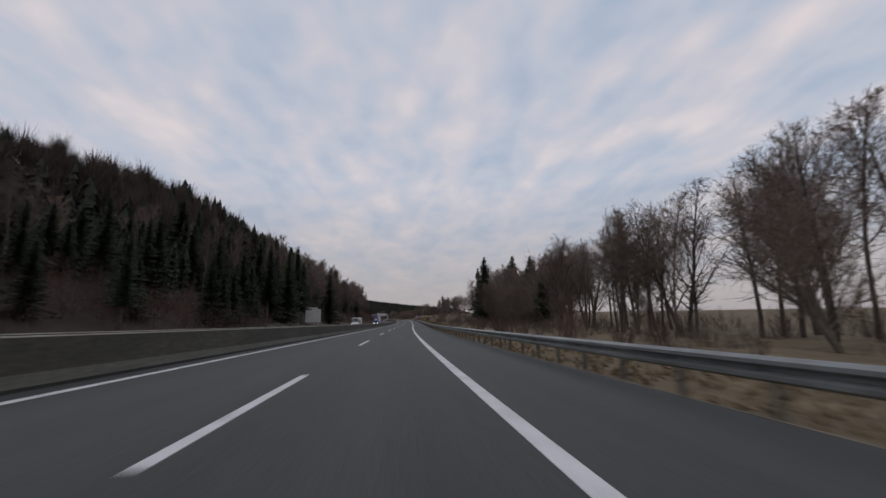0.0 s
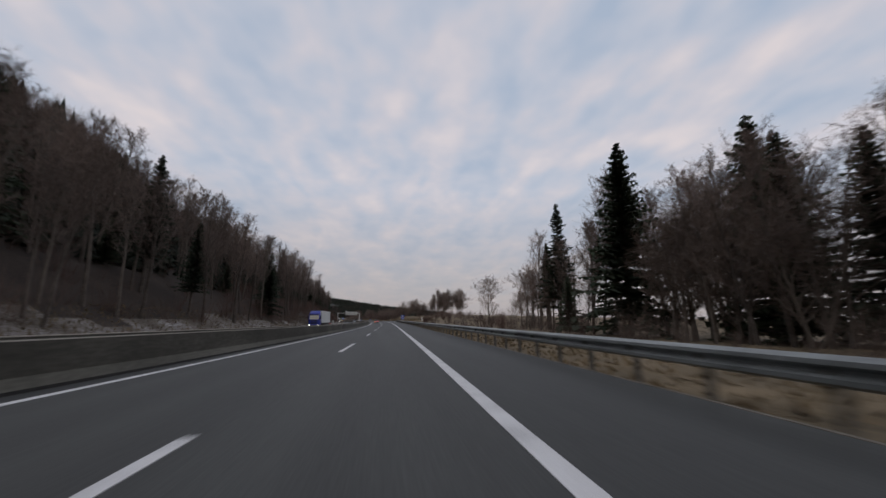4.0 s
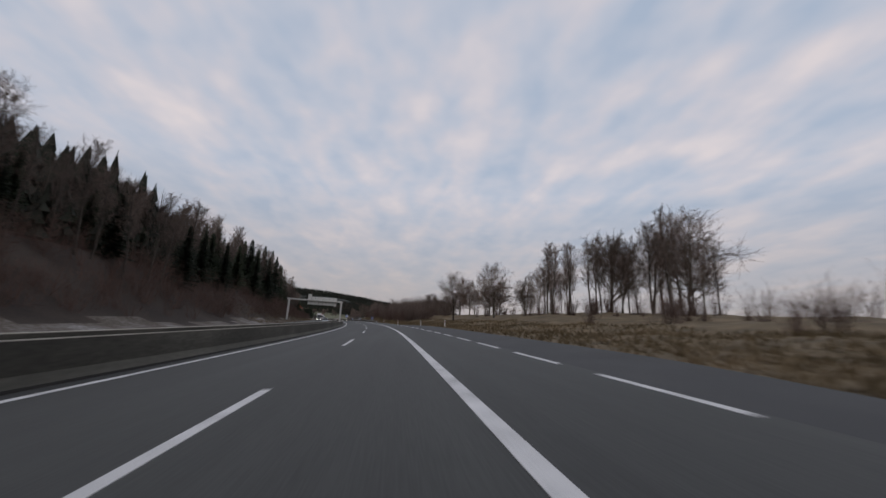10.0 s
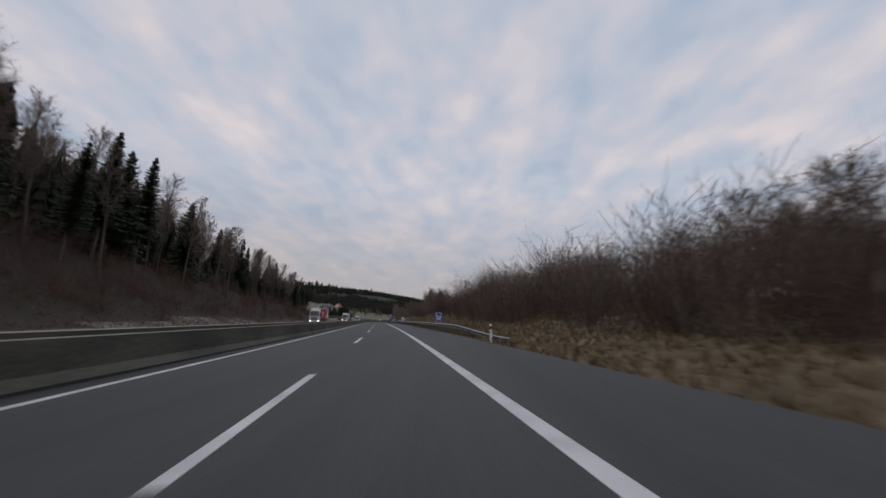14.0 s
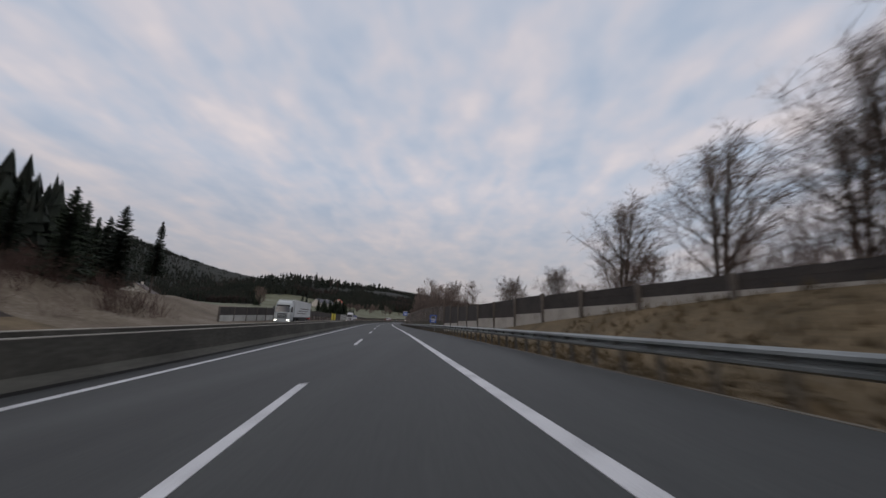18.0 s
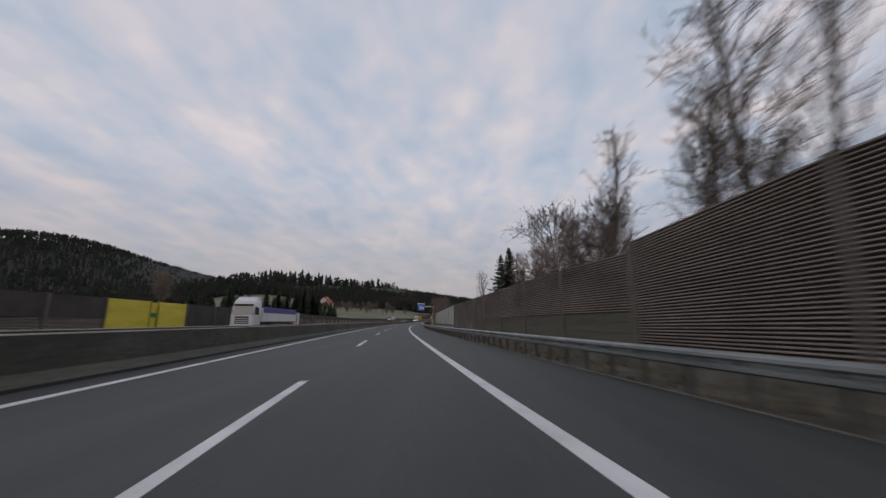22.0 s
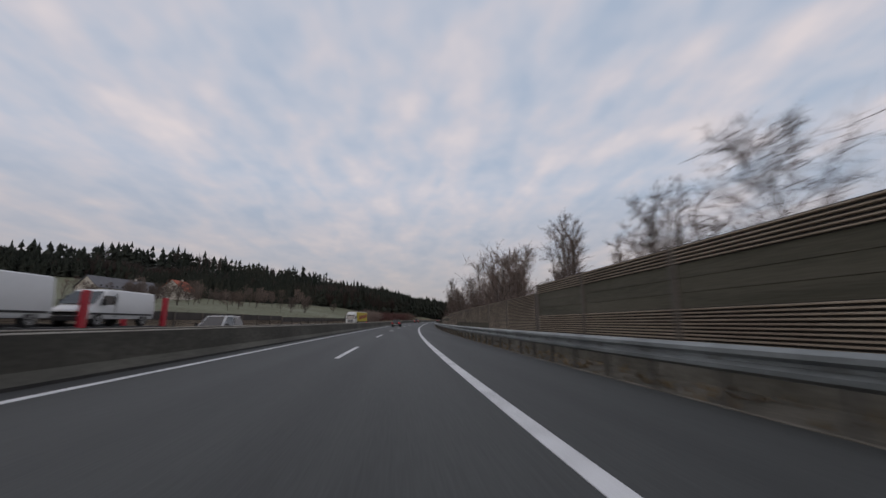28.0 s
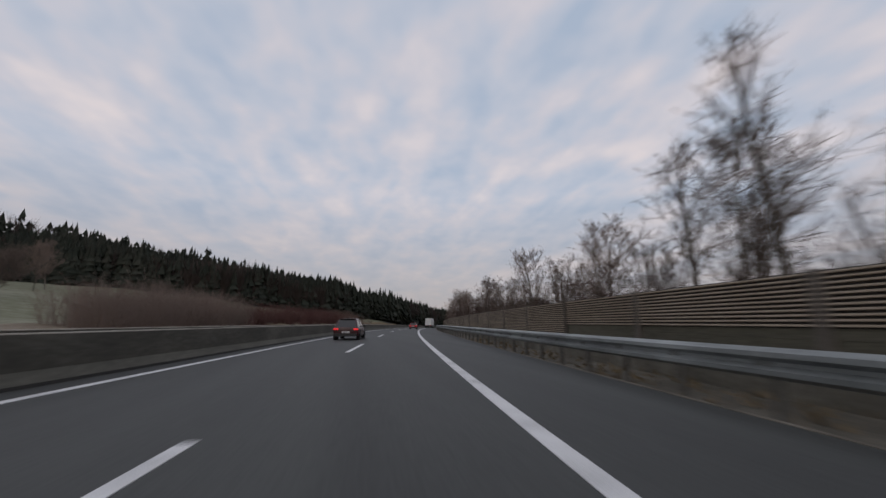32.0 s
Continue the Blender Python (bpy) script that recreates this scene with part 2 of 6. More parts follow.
GRASS_DRY = material("dry_grass", [(0.080, 0.061, 0.034), (0.135, 0.100, 0.054), (0.215, 0.158, 0.090)], 0.5, 11, 0.95, 0.25, 0.03)
BARK = material("bark", [(0.045, 0.037, 0.030), (0.085, 0.070, 0.058), (0.13, 0.11, 0.09)], 1.5, 12, 0.95, 0.4, 0.02, wobble=0.25)
TWIG = material("twigs", [(0.085, 0.064, 0.053), (0.185, 0.14, 0.118)], 2, 12, 0.95, 0.0, wobble=0.35)
NEEDLE = material("needles", [(0.014, 0.022, 0.012), (0.028, 0.042, 0.022), (0.045, 0.060, 0.032)], 0.8, 6, 0.9, 0.0, wobble=0.4)
FAR_WOOD = material("far_wood", [(0.010, 0.015, 0.010), (0.019, 0.025, 0.016), (0.034, 0.034, 0.024)], 0.02, 0.4, 0.95, 0.0)
FAR_BARE = material("far_bare_wood", [(0.035, 0.026, 0.022), (0.07, 0.052, 0.044)], 0.05, 0.6, 0.95, 0.0)
BRUSH = material("brushwood", [(0.045, 0.027, 0.022), (0.085, 0.052, 0.042), (0.13, 0.085, 0.068)], 0.5, 8, 0.95, 0.0, wobble=0.4)
RED_BRUSH = material("red_brushwood", [(0.06, 0.026, 0.022), (0.11, 0.050, 0.044), (0.16, 0.085, 0.072)], 0.5, 8, 0.95, 0.0, wobble=0.4)

# ---- small makers ----


def mesh_of(name, verts, faces, mat, smooth=False):
    me = bpy.data.meshes.new(name)
    me.from_pydata([tuple(map(float, v)) for v in verts], [], [tuple(map(int, f)) for f in faces])
    for m in (mat if isinstance(mat, (list, tuple)) else [mat]):
        me.materials.append(m)
    if smooth:
        me.polygons.foreach_set("use_smooth", [True] * len(me.polygons))
    me.update()
    return me


def mesh_fast(name, verts, quads, mat):
    """A mesh of quads straight from arrays."""
    me = bpy.data.meshes.new(name)
    n, m = len(verts), len(quads)
    me.vertices.add(n)
    me.vertices.foreach_set("co", np.asarray(verts, np.float32).ravel())
    me.loops.add(4 * m)
    me.loops.foreach_set("vertex_index", np.asarray(quads, np.int32).ravel())
    me.polygons.add(m)
    me.polygons.foreach_set("loop_start", np.arange(0, 4 * m, 4, dtype=np.int32))
    me.materials.append(mat)
    me.update(calc_edges=True)
    return me


def part(name, data, mat=None, parent=None, label=""):
    """One mesh object, from a bmesh or a mesh, under a thing or a part."""
    if isinstance(data, bmesh.types.BMesh):
        me = bpy.data.meshes.new(name)
        bmesh.ops.recalc_face_normals(data, faces=data.faces)
        data.to_mesh(me)
        data.free()
        data = me
        if mat:
            data.materials.append(mat)
    ob = new(name, data)
    if parent:
        ob.parent = parent
    if label:
        ob["label"] = label
    return ob


def thing(name, label, category, m=None, group="", kind=""):
    ob = new(name)
    ob.empty_display_size = 0.3
    tagged(ob, label, category, group, kind)
    if m is not None:
        ob.matrix_basis = m
    return ob


def box(x0, x1, y0, y1, z0, z1, bevel=0.0, bm=None):
    bm = bm or bmesh.new()
    vs = [bm.verts.new((x, y, z)) for z in (z0, z1) for y in (y0, y1) for x in (x0, x1)]
    fs = [bm.faces.new([vs[i] for i in f]) for f in ((0, 2, 3, 1), (4, 5, 7, 6), (0, 1, 5, 4), (2, 6, 7, 3), (0, 4, 6, 2), (1, 3, 7, 5))]
    if bevel:
        bmesh.ops.bevel(bm, geom=list({e for f in fs for e in f.edges}), offset=bevel, segments=2, affect="EDGES", profile=0.6)
    return bm


def tube(p0, p1, r0, r1=None, n=10, bm=None):
    bm = bm or bmesh.new()
    p0, p1 = Vector(p0), Vector(p1)
    r1 = r0 if r1 is None else r1
    q = (p1 - p0).to_track_quat("Z", "Y")
    rings = [[bm.verts.new(p + q @ Vector((r * math.cos(a), r * math.sin(a), 0))) for a in np.arange(n) * 2 * math.pi / n] for p, r in ((p0, r0), (p1, r1))]
    for i in range(n):
        bm.faces.new((rings[0][i], rings[0][(i + 1) % n], rings[1][(i + 1) % n], rings[1][i]))
    bm.faces.new(rings[0][::-1])
    bm.faces.new(rings[1])
    return bm


def sweep(name, profile, s0, s1, mat, step=4.0, shift=None, closed=True, smooth=False, label="", category="", kind="", parent=None):
    """A profile of (d, h) points drawn along the road from s0 to s1, with closed ends."""
    n = max(2, int(math.ceil((s1 - s0) / step)) + 1)
    ss = np.linspace(s0, s1, n)
    k = len(profile)
    d0, h0 = (np.zeros(n), np.zeros(n)) if shift is None else (np.array([shift(s)[0] for s in ss]), np.array([shift(s)[1] for s in ss]))
    verts = np.concatenate([place(ss, p[0] + d0, p[1] + h0)[:, None] for p in profile], 1).reshape(-1, 3)
    faces = []
    for i in range(n - 1):
        for j in range(k if closed else k - 1):
            a, b = i * k + j, i * k + (j + 1) % k
            faces.append((a, b, b + k, a + k))
    if closed:
        faces += [tuple(range(k))[::-1], tuple(range((n - 1) * k, n * k))]
    ob = new(name, mesh_of(name, verts, faces, mat, smooth))
    if parent:
        ob.parent = parent
    tagged(ob, label, category, "", kind)
    return ob


def tubes_mesh(name, segs, mat):
    """Many tapered twigs in one mesh; segs: p0, p1, r0, r1, sides."""
    verts, faces = [], []
    for p0, p1, r0, r1, n in segs:
        w = p1 - p0
        w = w / (np.linalg.norm(w) + 1e-9)
        a = np.cross(w, (0.31, 0.87, 0.38) if abs(w[1]) < 0.8 else (0.9, 0.1, 0.4))
        a /= np.linalg.norm(a)
        b = np.cross(w, a)
        base = len(verts)
        for p, r in ((p0, r0), (p1, r1)):
            for i in range(n):
                t = 2 * math.pi * i / n
                verts.append(p + r * (math.cos(t) * a + math.sin(t) * b))
        for i in range(n if n > 2 else 1):
            j = (i + 1) % n
            faces.append((base + i, base + j, base + n + j, base + n + i))
    return mesh_of(name, verts, faces, mat)


# ---- the ground ----
RIGHT_BANK = [(-300, -0.8), (-50, -0.8), (170, -0.8), (230, -0.6), (270, 0.4), (310, 2.8), (350, 4.2), (400, 4.5), (440, 4.0), (500, 4.6), (520, 3.8), (540, 2.9),
              (560, 2.5), (574, 2.1), (586, 1.0), (600, 0.6), (700, 0.3), (1000, 0.3), (1100, 2.0), (3600, 2.0)]
BANK_RUN = [(-300, 19), (280, 22), (320, 38), (400, 38), (428, 26), (460, 18), (490, 12), (530, 9.5), (550, 5.5), (574, 4.6), (586, 8), (600, 12), (640, 18), (3600, 18)]
LEFT_BANK = [(-300, 5.0), (30, 5.0), (80, 6.0), (120, 6.5), (200, 7.0), (300, 7.0), (400, 7.5), (470, 7.0), (510, 6.2), (550, 5.0), (600, 3.4), (640, 2.0), (700, 0.0), (850, -0.5), (1000, 0.0),
             (1100, 2.0), (3600, 2.0)]
LEFT_HILL = [(-300, 10), (0, 11), (40, 16), (75, 29), (110, 37), (200, 37), (250, 30), (300, 20), (370, 17), (420, 24), (480, 17), (540, 8), (600, 3), (700, 5), (850, 7), (1000, 7), (1080, 8), (1150, 9), (1300, 6), (3600, 6)]


def rise(x):
    x = np.clip(x, 0, 1)
    return x * x * (3 - 2 * x)


def land(s, d):
    """The height of the ground over the banked road plane."""
    s, d = np.broadcast_arrays(np.asarray(s, float), np.asarray(d, float))
    r, l, hill = glide(RIGHT_BANK, s), glide(LEFT_BANK, s), glide(LEFT_HILL, s)
    h = np.where(d > 6.5, -0.12 + r * rise((d - 8.7) / along(BANK_RUN, s)), -0.12)
    h = np.where(d < -19, -0.12 + 0.5 * rise((-19 - d) / 3) + l * rise((-21 - d) / 14) + hill * rise((-27 - d) / 70), h)
    p = place(s, d)
    x, y = p[..., 0], p[..., 1]
    for cx, cy, height, rx, ry in HILLS:
        h = h + height * np.exp(-((x - cx) / rx) ** 2 - ((y - cy) / ry) ** 2) * rise((np.abs(d) - 45) / 160)
    bump = 0.18 * np.sin(s * 0.23 + d * 0.4) + 0.12 * np.sin(s * 0.61 - d * 0.7)
    return h + bump * rise((np.abs(d + 6) - 18) / 6)


HILLS = [(-1350, 1800, 238, 440, 500), (-700, 2300, 95, 500, 500), (-300, 2500, 70, 450, 400), (200, 2600, 45, 500, 400), (-330, 1260, 40, 120, 190),
         (-290, 1480, 18, 200, 160), (-150, 1420, 34, 130, 200), (700, 2300, 30, 500, 600)]


GLADES = [(-248, 1062, 52, 60), (-205, 1020, 45, 60)]


def in_glade(x, y):
    out = np.zeros(np.shape(x), bool)
    for cx, cy, rx, ry in GLADES:
        out = out | (((x - cx) / rx) ** 2 + ((y - cy) / ry) ** 2 < 1)
    return out


def ground():
    ss = np.unique(np.concatenate([np.arange(-300, 0, 20), np.arange(0, 1100, 4), np.arange(1100, 1600, 20), np.arange(1600, 3601, 80)]))
    side = np.concatenate([np.arange(19, 40, 1.5), np.arange(40, 80, 4), np.arange(80, 260, 15), np.arange(260, 1000, 60), np.arange(1000, 5001, 400)])
    right = np.concatenate([np.arange(6.6, 30, 1.2), np.arange(30, 80, 5), np.arange(80, 260, 15), np.arange(260, 1000, 60), np.arange(1000, 5001, 400)])
    dd = np.concatenate([-side[::-1], [-12, -5], right])
    S, D = np.meshgrid(ss, dd, indexing="ij")
    verts = place(S, D, land(S, D)).reshape(-1, 3)
    n, k = len(ss), len(dd)
    i, j = np.meshgrid(np.arange(n - 1), np.arange(k - 1), indexing="ij")
    a = (i * k + j).ravel()
    faces = np.stack([a, a + 1, a + k + 1, a + k], 1)
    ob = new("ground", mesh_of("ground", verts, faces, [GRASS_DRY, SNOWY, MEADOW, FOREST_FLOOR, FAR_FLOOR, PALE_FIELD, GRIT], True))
    sm, dm = (ss[:-1, None] + ss[1:, None]) / 2 + 0 * dd[None, :-1], (dd[None, :-1] + dd[None, 1:]) / 2 + 0 * ss[:-1, None]
    kind = np.zeros(sm.shape, int)
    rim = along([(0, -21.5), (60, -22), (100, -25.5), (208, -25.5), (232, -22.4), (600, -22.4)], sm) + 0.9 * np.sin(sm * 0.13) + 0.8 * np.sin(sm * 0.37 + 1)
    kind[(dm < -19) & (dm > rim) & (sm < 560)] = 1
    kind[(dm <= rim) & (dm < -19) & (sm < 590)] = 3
    kind[(dm < -30) & (sm >= 590)] = 2
    kind[(dm < -19) & (sm > 570) & (sm < 665) & (dm > -75)] = 5
    kind[(dm < -19) & (dm > -34) & (sm > 985) & (sm < 1040)] = 5
    kind[(dm > 6.5) & (dm < 9.6) & (sm > 586)] = 6
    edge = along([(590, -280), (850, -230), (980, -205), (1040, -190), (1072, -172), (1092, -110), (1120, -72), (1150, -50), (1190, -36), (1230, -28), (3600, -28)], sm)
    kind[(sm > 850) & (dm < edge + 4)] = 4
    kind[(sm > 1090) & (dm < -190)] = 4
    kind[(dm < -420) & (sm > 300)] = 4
    kind[(sm > 1180) & (dm > 25)] = 4
    mid = place(sm, dm)
    kind[in_glade(mid[..., 0], mid[..., 1])] = 2
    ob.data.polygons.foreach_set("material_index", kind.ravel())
    tagged(ob, "dry brown winter grass and dusted snow on the banks", "ground", kind="structure")


ground()

# ---- the carriageway ----
EDGE_SHIFT = [(-100, -0.07), (30, -0.07), (155, 0.0), (290, -0.08), (350, -0.17), (450, -0.10), (620, -0.06), (700, -0.02), (1500, -0.02)]
LEFT_SHIFT = [(-100, -0.07), (155, -0.08), (300, -0.15), (352, -0.02), (620, 0.10), (700, 0.08), (860, 0.0), (1500, 0.0)]
sweep("road", [(-4.7, -0.3), (6.85, -0.3), (6.85, 0), (6.7, 0), (3.84, 0), (3.6, 0), (0.31, 0), (0.085, 0), (-0.085, 0), (-3.7, 0), (-3.9, 0), (-4.7, 0)], -120, 1500, ASPHALT, 2.0, label="smooth grey asphalt carriageway with two lanes and a shoulder", category="road", kind="structure")
sweep("road_opposite", [(-19, -0.3), (-7.4, -0.3), (-7.4, 0), (-19, 0)], -120, 1500, ASPHALT, label="grey asphalt of the opposite carriageway", category="road", kind="structure")
sweep("edge_line_right", [(3.60, 0), (3.84, 0), (3.84, 0.009), (3.60, 0.009)], -120, 1500, PAINT_WHITE, 2.0, shift=lambda q: (float(along(EDGE_SHIFT, q)), 0.0), label="solid white line along the shoulder", category="road marking", kind="structure")
sweep("edge_line_left", [(-3.90, 0), (-3.70, 0), (-3.70, 0.009), (-3.90, 0.009)], -120, 1500, PAINT_WHITE, 2.0, shift=lambda q: (float(along(LEFT_SHIFT, q)), 0.0), label="solid white line beside the median barrier", category="road marking", kind="structure")
DASH_END = 9.8
LANE_SHIFT = [(-100, 0), (80, 0), (140, 0.22), (560, 0.22), (600, 0.05), (1200, 0)]
lane_marks = thing("lane_line", "broken white line between the two lanes", "road marking", kind="structure")
for k in range(-3, 62):
    s1 = DASH_END + 18 * k
    sweep("dash", [(-0.085, 0), (0.085, 0), (0.085, 0.009), (-0.085, 0.009)], s1 - 6, s1, PAINT_WHITE, 3.0, shift=lambda q: (float(along(LANE_SHIFT, q)), 0.0), parent=lane_marks)
barrier = sweep("median_barrier", [(-4.72, 0), (-4.60, 0.0), (-4.62, 0.07), (-4.84, 0.28), (-4.90, 0.96), (-5.12, 0.96), (-5.2, 0.3), (-5.4, 0.0)], -120, 1500, [CONCRETE, CONCRETE_FOOT_LIT, SLOT_SHADE],
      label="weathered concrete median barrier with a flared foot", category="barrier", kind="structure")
_n = (len(barrier.data.polygons) - 2) // 8
# the base edge gets the painted slot shade, the slope the sky-lit tone
barrier.data.polygons.foreach_set("material_index", np.concatenate([np.tile([0, 2, 1, 0, 0, 0, 0, 0], _n), [0, 0]]).astype(np.int32))
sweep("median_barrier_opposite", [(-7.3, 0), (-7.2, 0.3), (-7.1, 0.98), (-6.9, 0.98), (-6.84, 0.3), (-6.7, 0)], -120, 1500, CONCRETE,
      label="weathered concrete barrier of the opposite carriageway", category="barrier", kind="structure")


def w_rail(name, s0, s1, bend=None, d=7.05, low=0.44, high=0.78, pitch=2.0, label="galvanised steel guard rail on posts"):
    """A guard rail; bend gives how far it swings out and dips near its ends."""
    rail = thing(name, label, "guard rail", kind="structure")
    bend = bend or (lambda q: (0.0, 0.0))
    wave = [(0.0, 0.0), (-0.03, 0.03), (-0.11, 0.14), (-0.115, 0.30), (-0.015, 0.44), (-0.015, 0.56), (-0.115, 0.70), (-0.11, 0.86), (-0.03, 0.97), (0.0, 1.0), (0.012, 1.0), (0.012, 0.0)]
    beam = [(d + x, low + (high - low) * u) for x, u in wave]
    sweep("beam", beam, s0, s1, STEEL, 2.0, shift=bend, parent=rail)
    me = None
    for s in np.arange(s0 + 1, s1, pitch):
        if me is None:
            bm = box(-0.05, 0.05, -0.035, 0.035, -0.7, high - 0.05, 0.009)
            box(-0.16, -0.04, -0.05, 0.05, low + 0.06, high - 0.06, 0.0, bm)
            ob = part("post", bm, POST_STEEL, rail)
            me = ob.data
        else:
            ob = part("post", me, None, rail)
        ob.matrix_basis = stand(s, d + 0.12 + bend(s)[0], bend(s)[1])


w_rail("guard_rail_1", -40, 288, lambda q: (0.0, -0.62 * float(rise((q - 284.5) / 3.5))), 6.98, pitch=1.75)
w_rail("guard_rail_2", 434, 763, lambda q: (1.2 * float(rise((448 - q) / 13)) + 1.0 * float(rise((q - 759.5) / 4)), -0.62 * float(rise((447 - q) / 12)) - 0.7 * float(rise((q - 759) / 4))), 7.05, 0.46, 0.77, pitch=1.25)
w_rail("guard_rail_3", 766, 1120, lambda q: (1.0 * float(rise((769 - q) / 3)), -0.8 * float(rise((769 - q) / 3))), 7.12, 0.48, 0.90, pitch=1.75)
sweep("barrier_coping", [(-5.12, 0.96), (-4.90, 0.96), (-4.90, 0.985), (-5.12, 0.985)], -120, 1500, CONCRETE_LIGHT, label="pale top of the median barrier", category="barrier", kind="structure")
sweep("barrier_coping_opposite", [(-7.1, 0.98), (-6.9, 0.98), (-6.9, 1.005), (-7.1, 1.005)], -120, 1500, CONCRETE_LIGHT, label="pale top of the far median barrier", category="barrier", kind="structure")

# ---- plants ----


def grow_bare(seed, height, spread, limbs=14, subs=6, twigs=5, first=0.28, rise_up=0.9, crook=0.16, trunk_r=None, forks=1):
    """Segments of a leafless tree: trunk pieces, and all that grows from them."""
    rng = np.random.default_rng(seed)
    trunk, crown = [], []
    r0 = trunk_r or height * 0.0125

    def run(p, w, length, r, n, lift, store, sides, calm=1.0):
        pts = [p]
        for i in range(n):
            w = w + rng.normal(0, crook * calm, 3) + np.array([0, 0, lift])
            w = w / np.linalg.norm(w)
            q = p + w * length / n
            store.append((p, q, r * (1 - i / n * 0.75), r * (1 - (i + 1) / n * 0.75), sides))
            p = q
            pts.append(p)
        return pts, w

    for f in range(forks):
        lean = rng.normal(0, 0.05 if forks == 1 else 0.22, 3)
        base = np.array([rng.normal(0, 0.15) if forks > 1 else 0, rng.normal(0, 0.15) if forks > 1 else 0, -0.3])
        h = height * (1 if f == 0 else rng.uniform(0.75, 1.0))
        w0 = np.array([lean[0], lean[1], 1.0])
        n0 = 7
        pts, _ = run(base, w0, h * 0.96, r0, n0, 0.12, trunk, 6, 0.45)
        pts = np.array(pts)
        k = max(4, limbs // forks)
        for j in range(k):
            u = first + (1 - first) * (j + rng.uniform(0, 0.9)) / k
            at = u * n0
            i = min(int(at), n0 - 1)
            p = pts[i] + (pts[i + 1] - pts[i]) * (at - i)
            a = j * 2.4 + rng.uniform(-0.5, 0.5)
            out = 1.0 - 0.45 * u
            length = spread * (0.45 + 0.75 * math.sin(math.pi * min(1, (u - first) / (1 - first) * 0.8 + 0.22))) * rng.uniform(0.75, 1.15)
            w = np.array([math.cos(a) * out, math.sin(a) * out, rise_up * rng.uniform(0.55, 1.2)])
            r = r0 * (1 - u * 0.72) * 0.42
            lp, lw = run(p, w / np.linalg.norm(w), length, r, 4, 0.05, trunk if r > 0.035 else crown, 4)
            for m in range(subs):
                v = 0.25 + 0.75 * (m + rng.uniform(0, 0.8)) / subs
                ii = min(int(v * 4), 3)
                q = lp[ii] + (lp[ii + 1] - lp[ii]) * (v * 4 - ii)
                side = rng.normal(0, 1, 3)
                ww = (lp[ii + 1] - lp[ii]) / np.linalg.norm(lp[ii + 1] - lp[ii]) * 0.8 + side * 0.55 + np.array([0, 0, 0.25])
                sp, sw = run(q, ww / np.linalg.norm(ww), length * 0.42 * rng.uniform(0.7, 1.2), max(0.014, r * 0.35), 2, 0.04, crown, 3)
                for z in range(twigs):
                    g = rng.uniform(0.2, 1.0)
                    jj = min(int(g * 2), 1)
                    b = sp[jj] + (sp[jj + 1] - sp[jj]) * (g * 2 - jj)
                    tw = sw * 0.6 + rng.normal(0, 0.6, 3) + np.array([0, 0, 0.25])
                    tw /= np.linalg.norm(tw)
                    e = b + tw * length * 0.2 * rng.uniform(0.6, 1.4)
                    crown.append((b, e, 0.013, 0.006, 2))
    return trunk, crown


def bare_tree(name, label, seed, **how):
    t, c = grow_bare(seed, **how)
    return name, label, tubes_mesh("trunk", t, BARK), tubes_mesh("crown", c, TWIG)


def spruce(name, label, seed, height=15.0, width=3.2, whorls=48, bare=0.06, per=8, leafy=8):
    rng = np.random.default_rng(seed)
    trunk = tubes_mesh("trunk", [(np.array([0, 0, -0.4]), np.array([0, 0, height * 0.6]), height * 0.013, height * 0.007, 6),
                                 (np.array([0, 0, height * 0.6]), np.array([0, 0, height]), height * 0.007, 0.01, 5)], BARK)
    verts, faces = [], []
    for i in range(whorls):
        u = bare + (1 - bare) * (i / whorls) ** 0.9
        z = height * u
        reach = width * (1 - u) ** 0.85 * rng.uniform(0.6, 1.12) + 0.15
        for j in range(per):
            a = j * 2 * math.pi / per + i * 0.7 + rng.uniform(-0.3, 0.3)
            L = reach * rng.uniform(0.6, 1.2)
            z = height * min(0.995, u + rng.uniform(-0.018, 0.018))
            out = np.array([math.cos(a), math.sin(a), 0])
            sidew = np.array([-math.sin(a), math.cos(a), 0])
            droop = rng.uniform(-0.35, -0.05) + 0.5 * u
            for k in range(leafy):
                v = (k + 0.6) / leafy
                c = out * L * v + np.array([0, 0, z + droop * L * v * v - 0.1 * v])
                hang = rng.uniform(0.12, 0.36) * (0.5 + L * 0.25)
                half = L * 0.15 * (1.25 - v) + 0.06
                tilt = rng.uniform(-0.6, 0.6)
                b = len(verts)
                p = c + sidew * half * 1.7 * (1 if k % 2 else -1) + out * half * 0.8 + np.array([0, 0, -hang])
                verts += [c - out * half * 0.8, c + out * half * 1.2 + np.array([0, 0, tilt * 0.08]), p, c + np.array([0, 0, -hang * 0.9]) + sidew * tilt * 0.3]
                faces += [(b, b + 1, b + 2), (b, b + 3, b + 1)]
    return name, label, trunk, mesh_of("crown", verts, faces, NEEDLE)


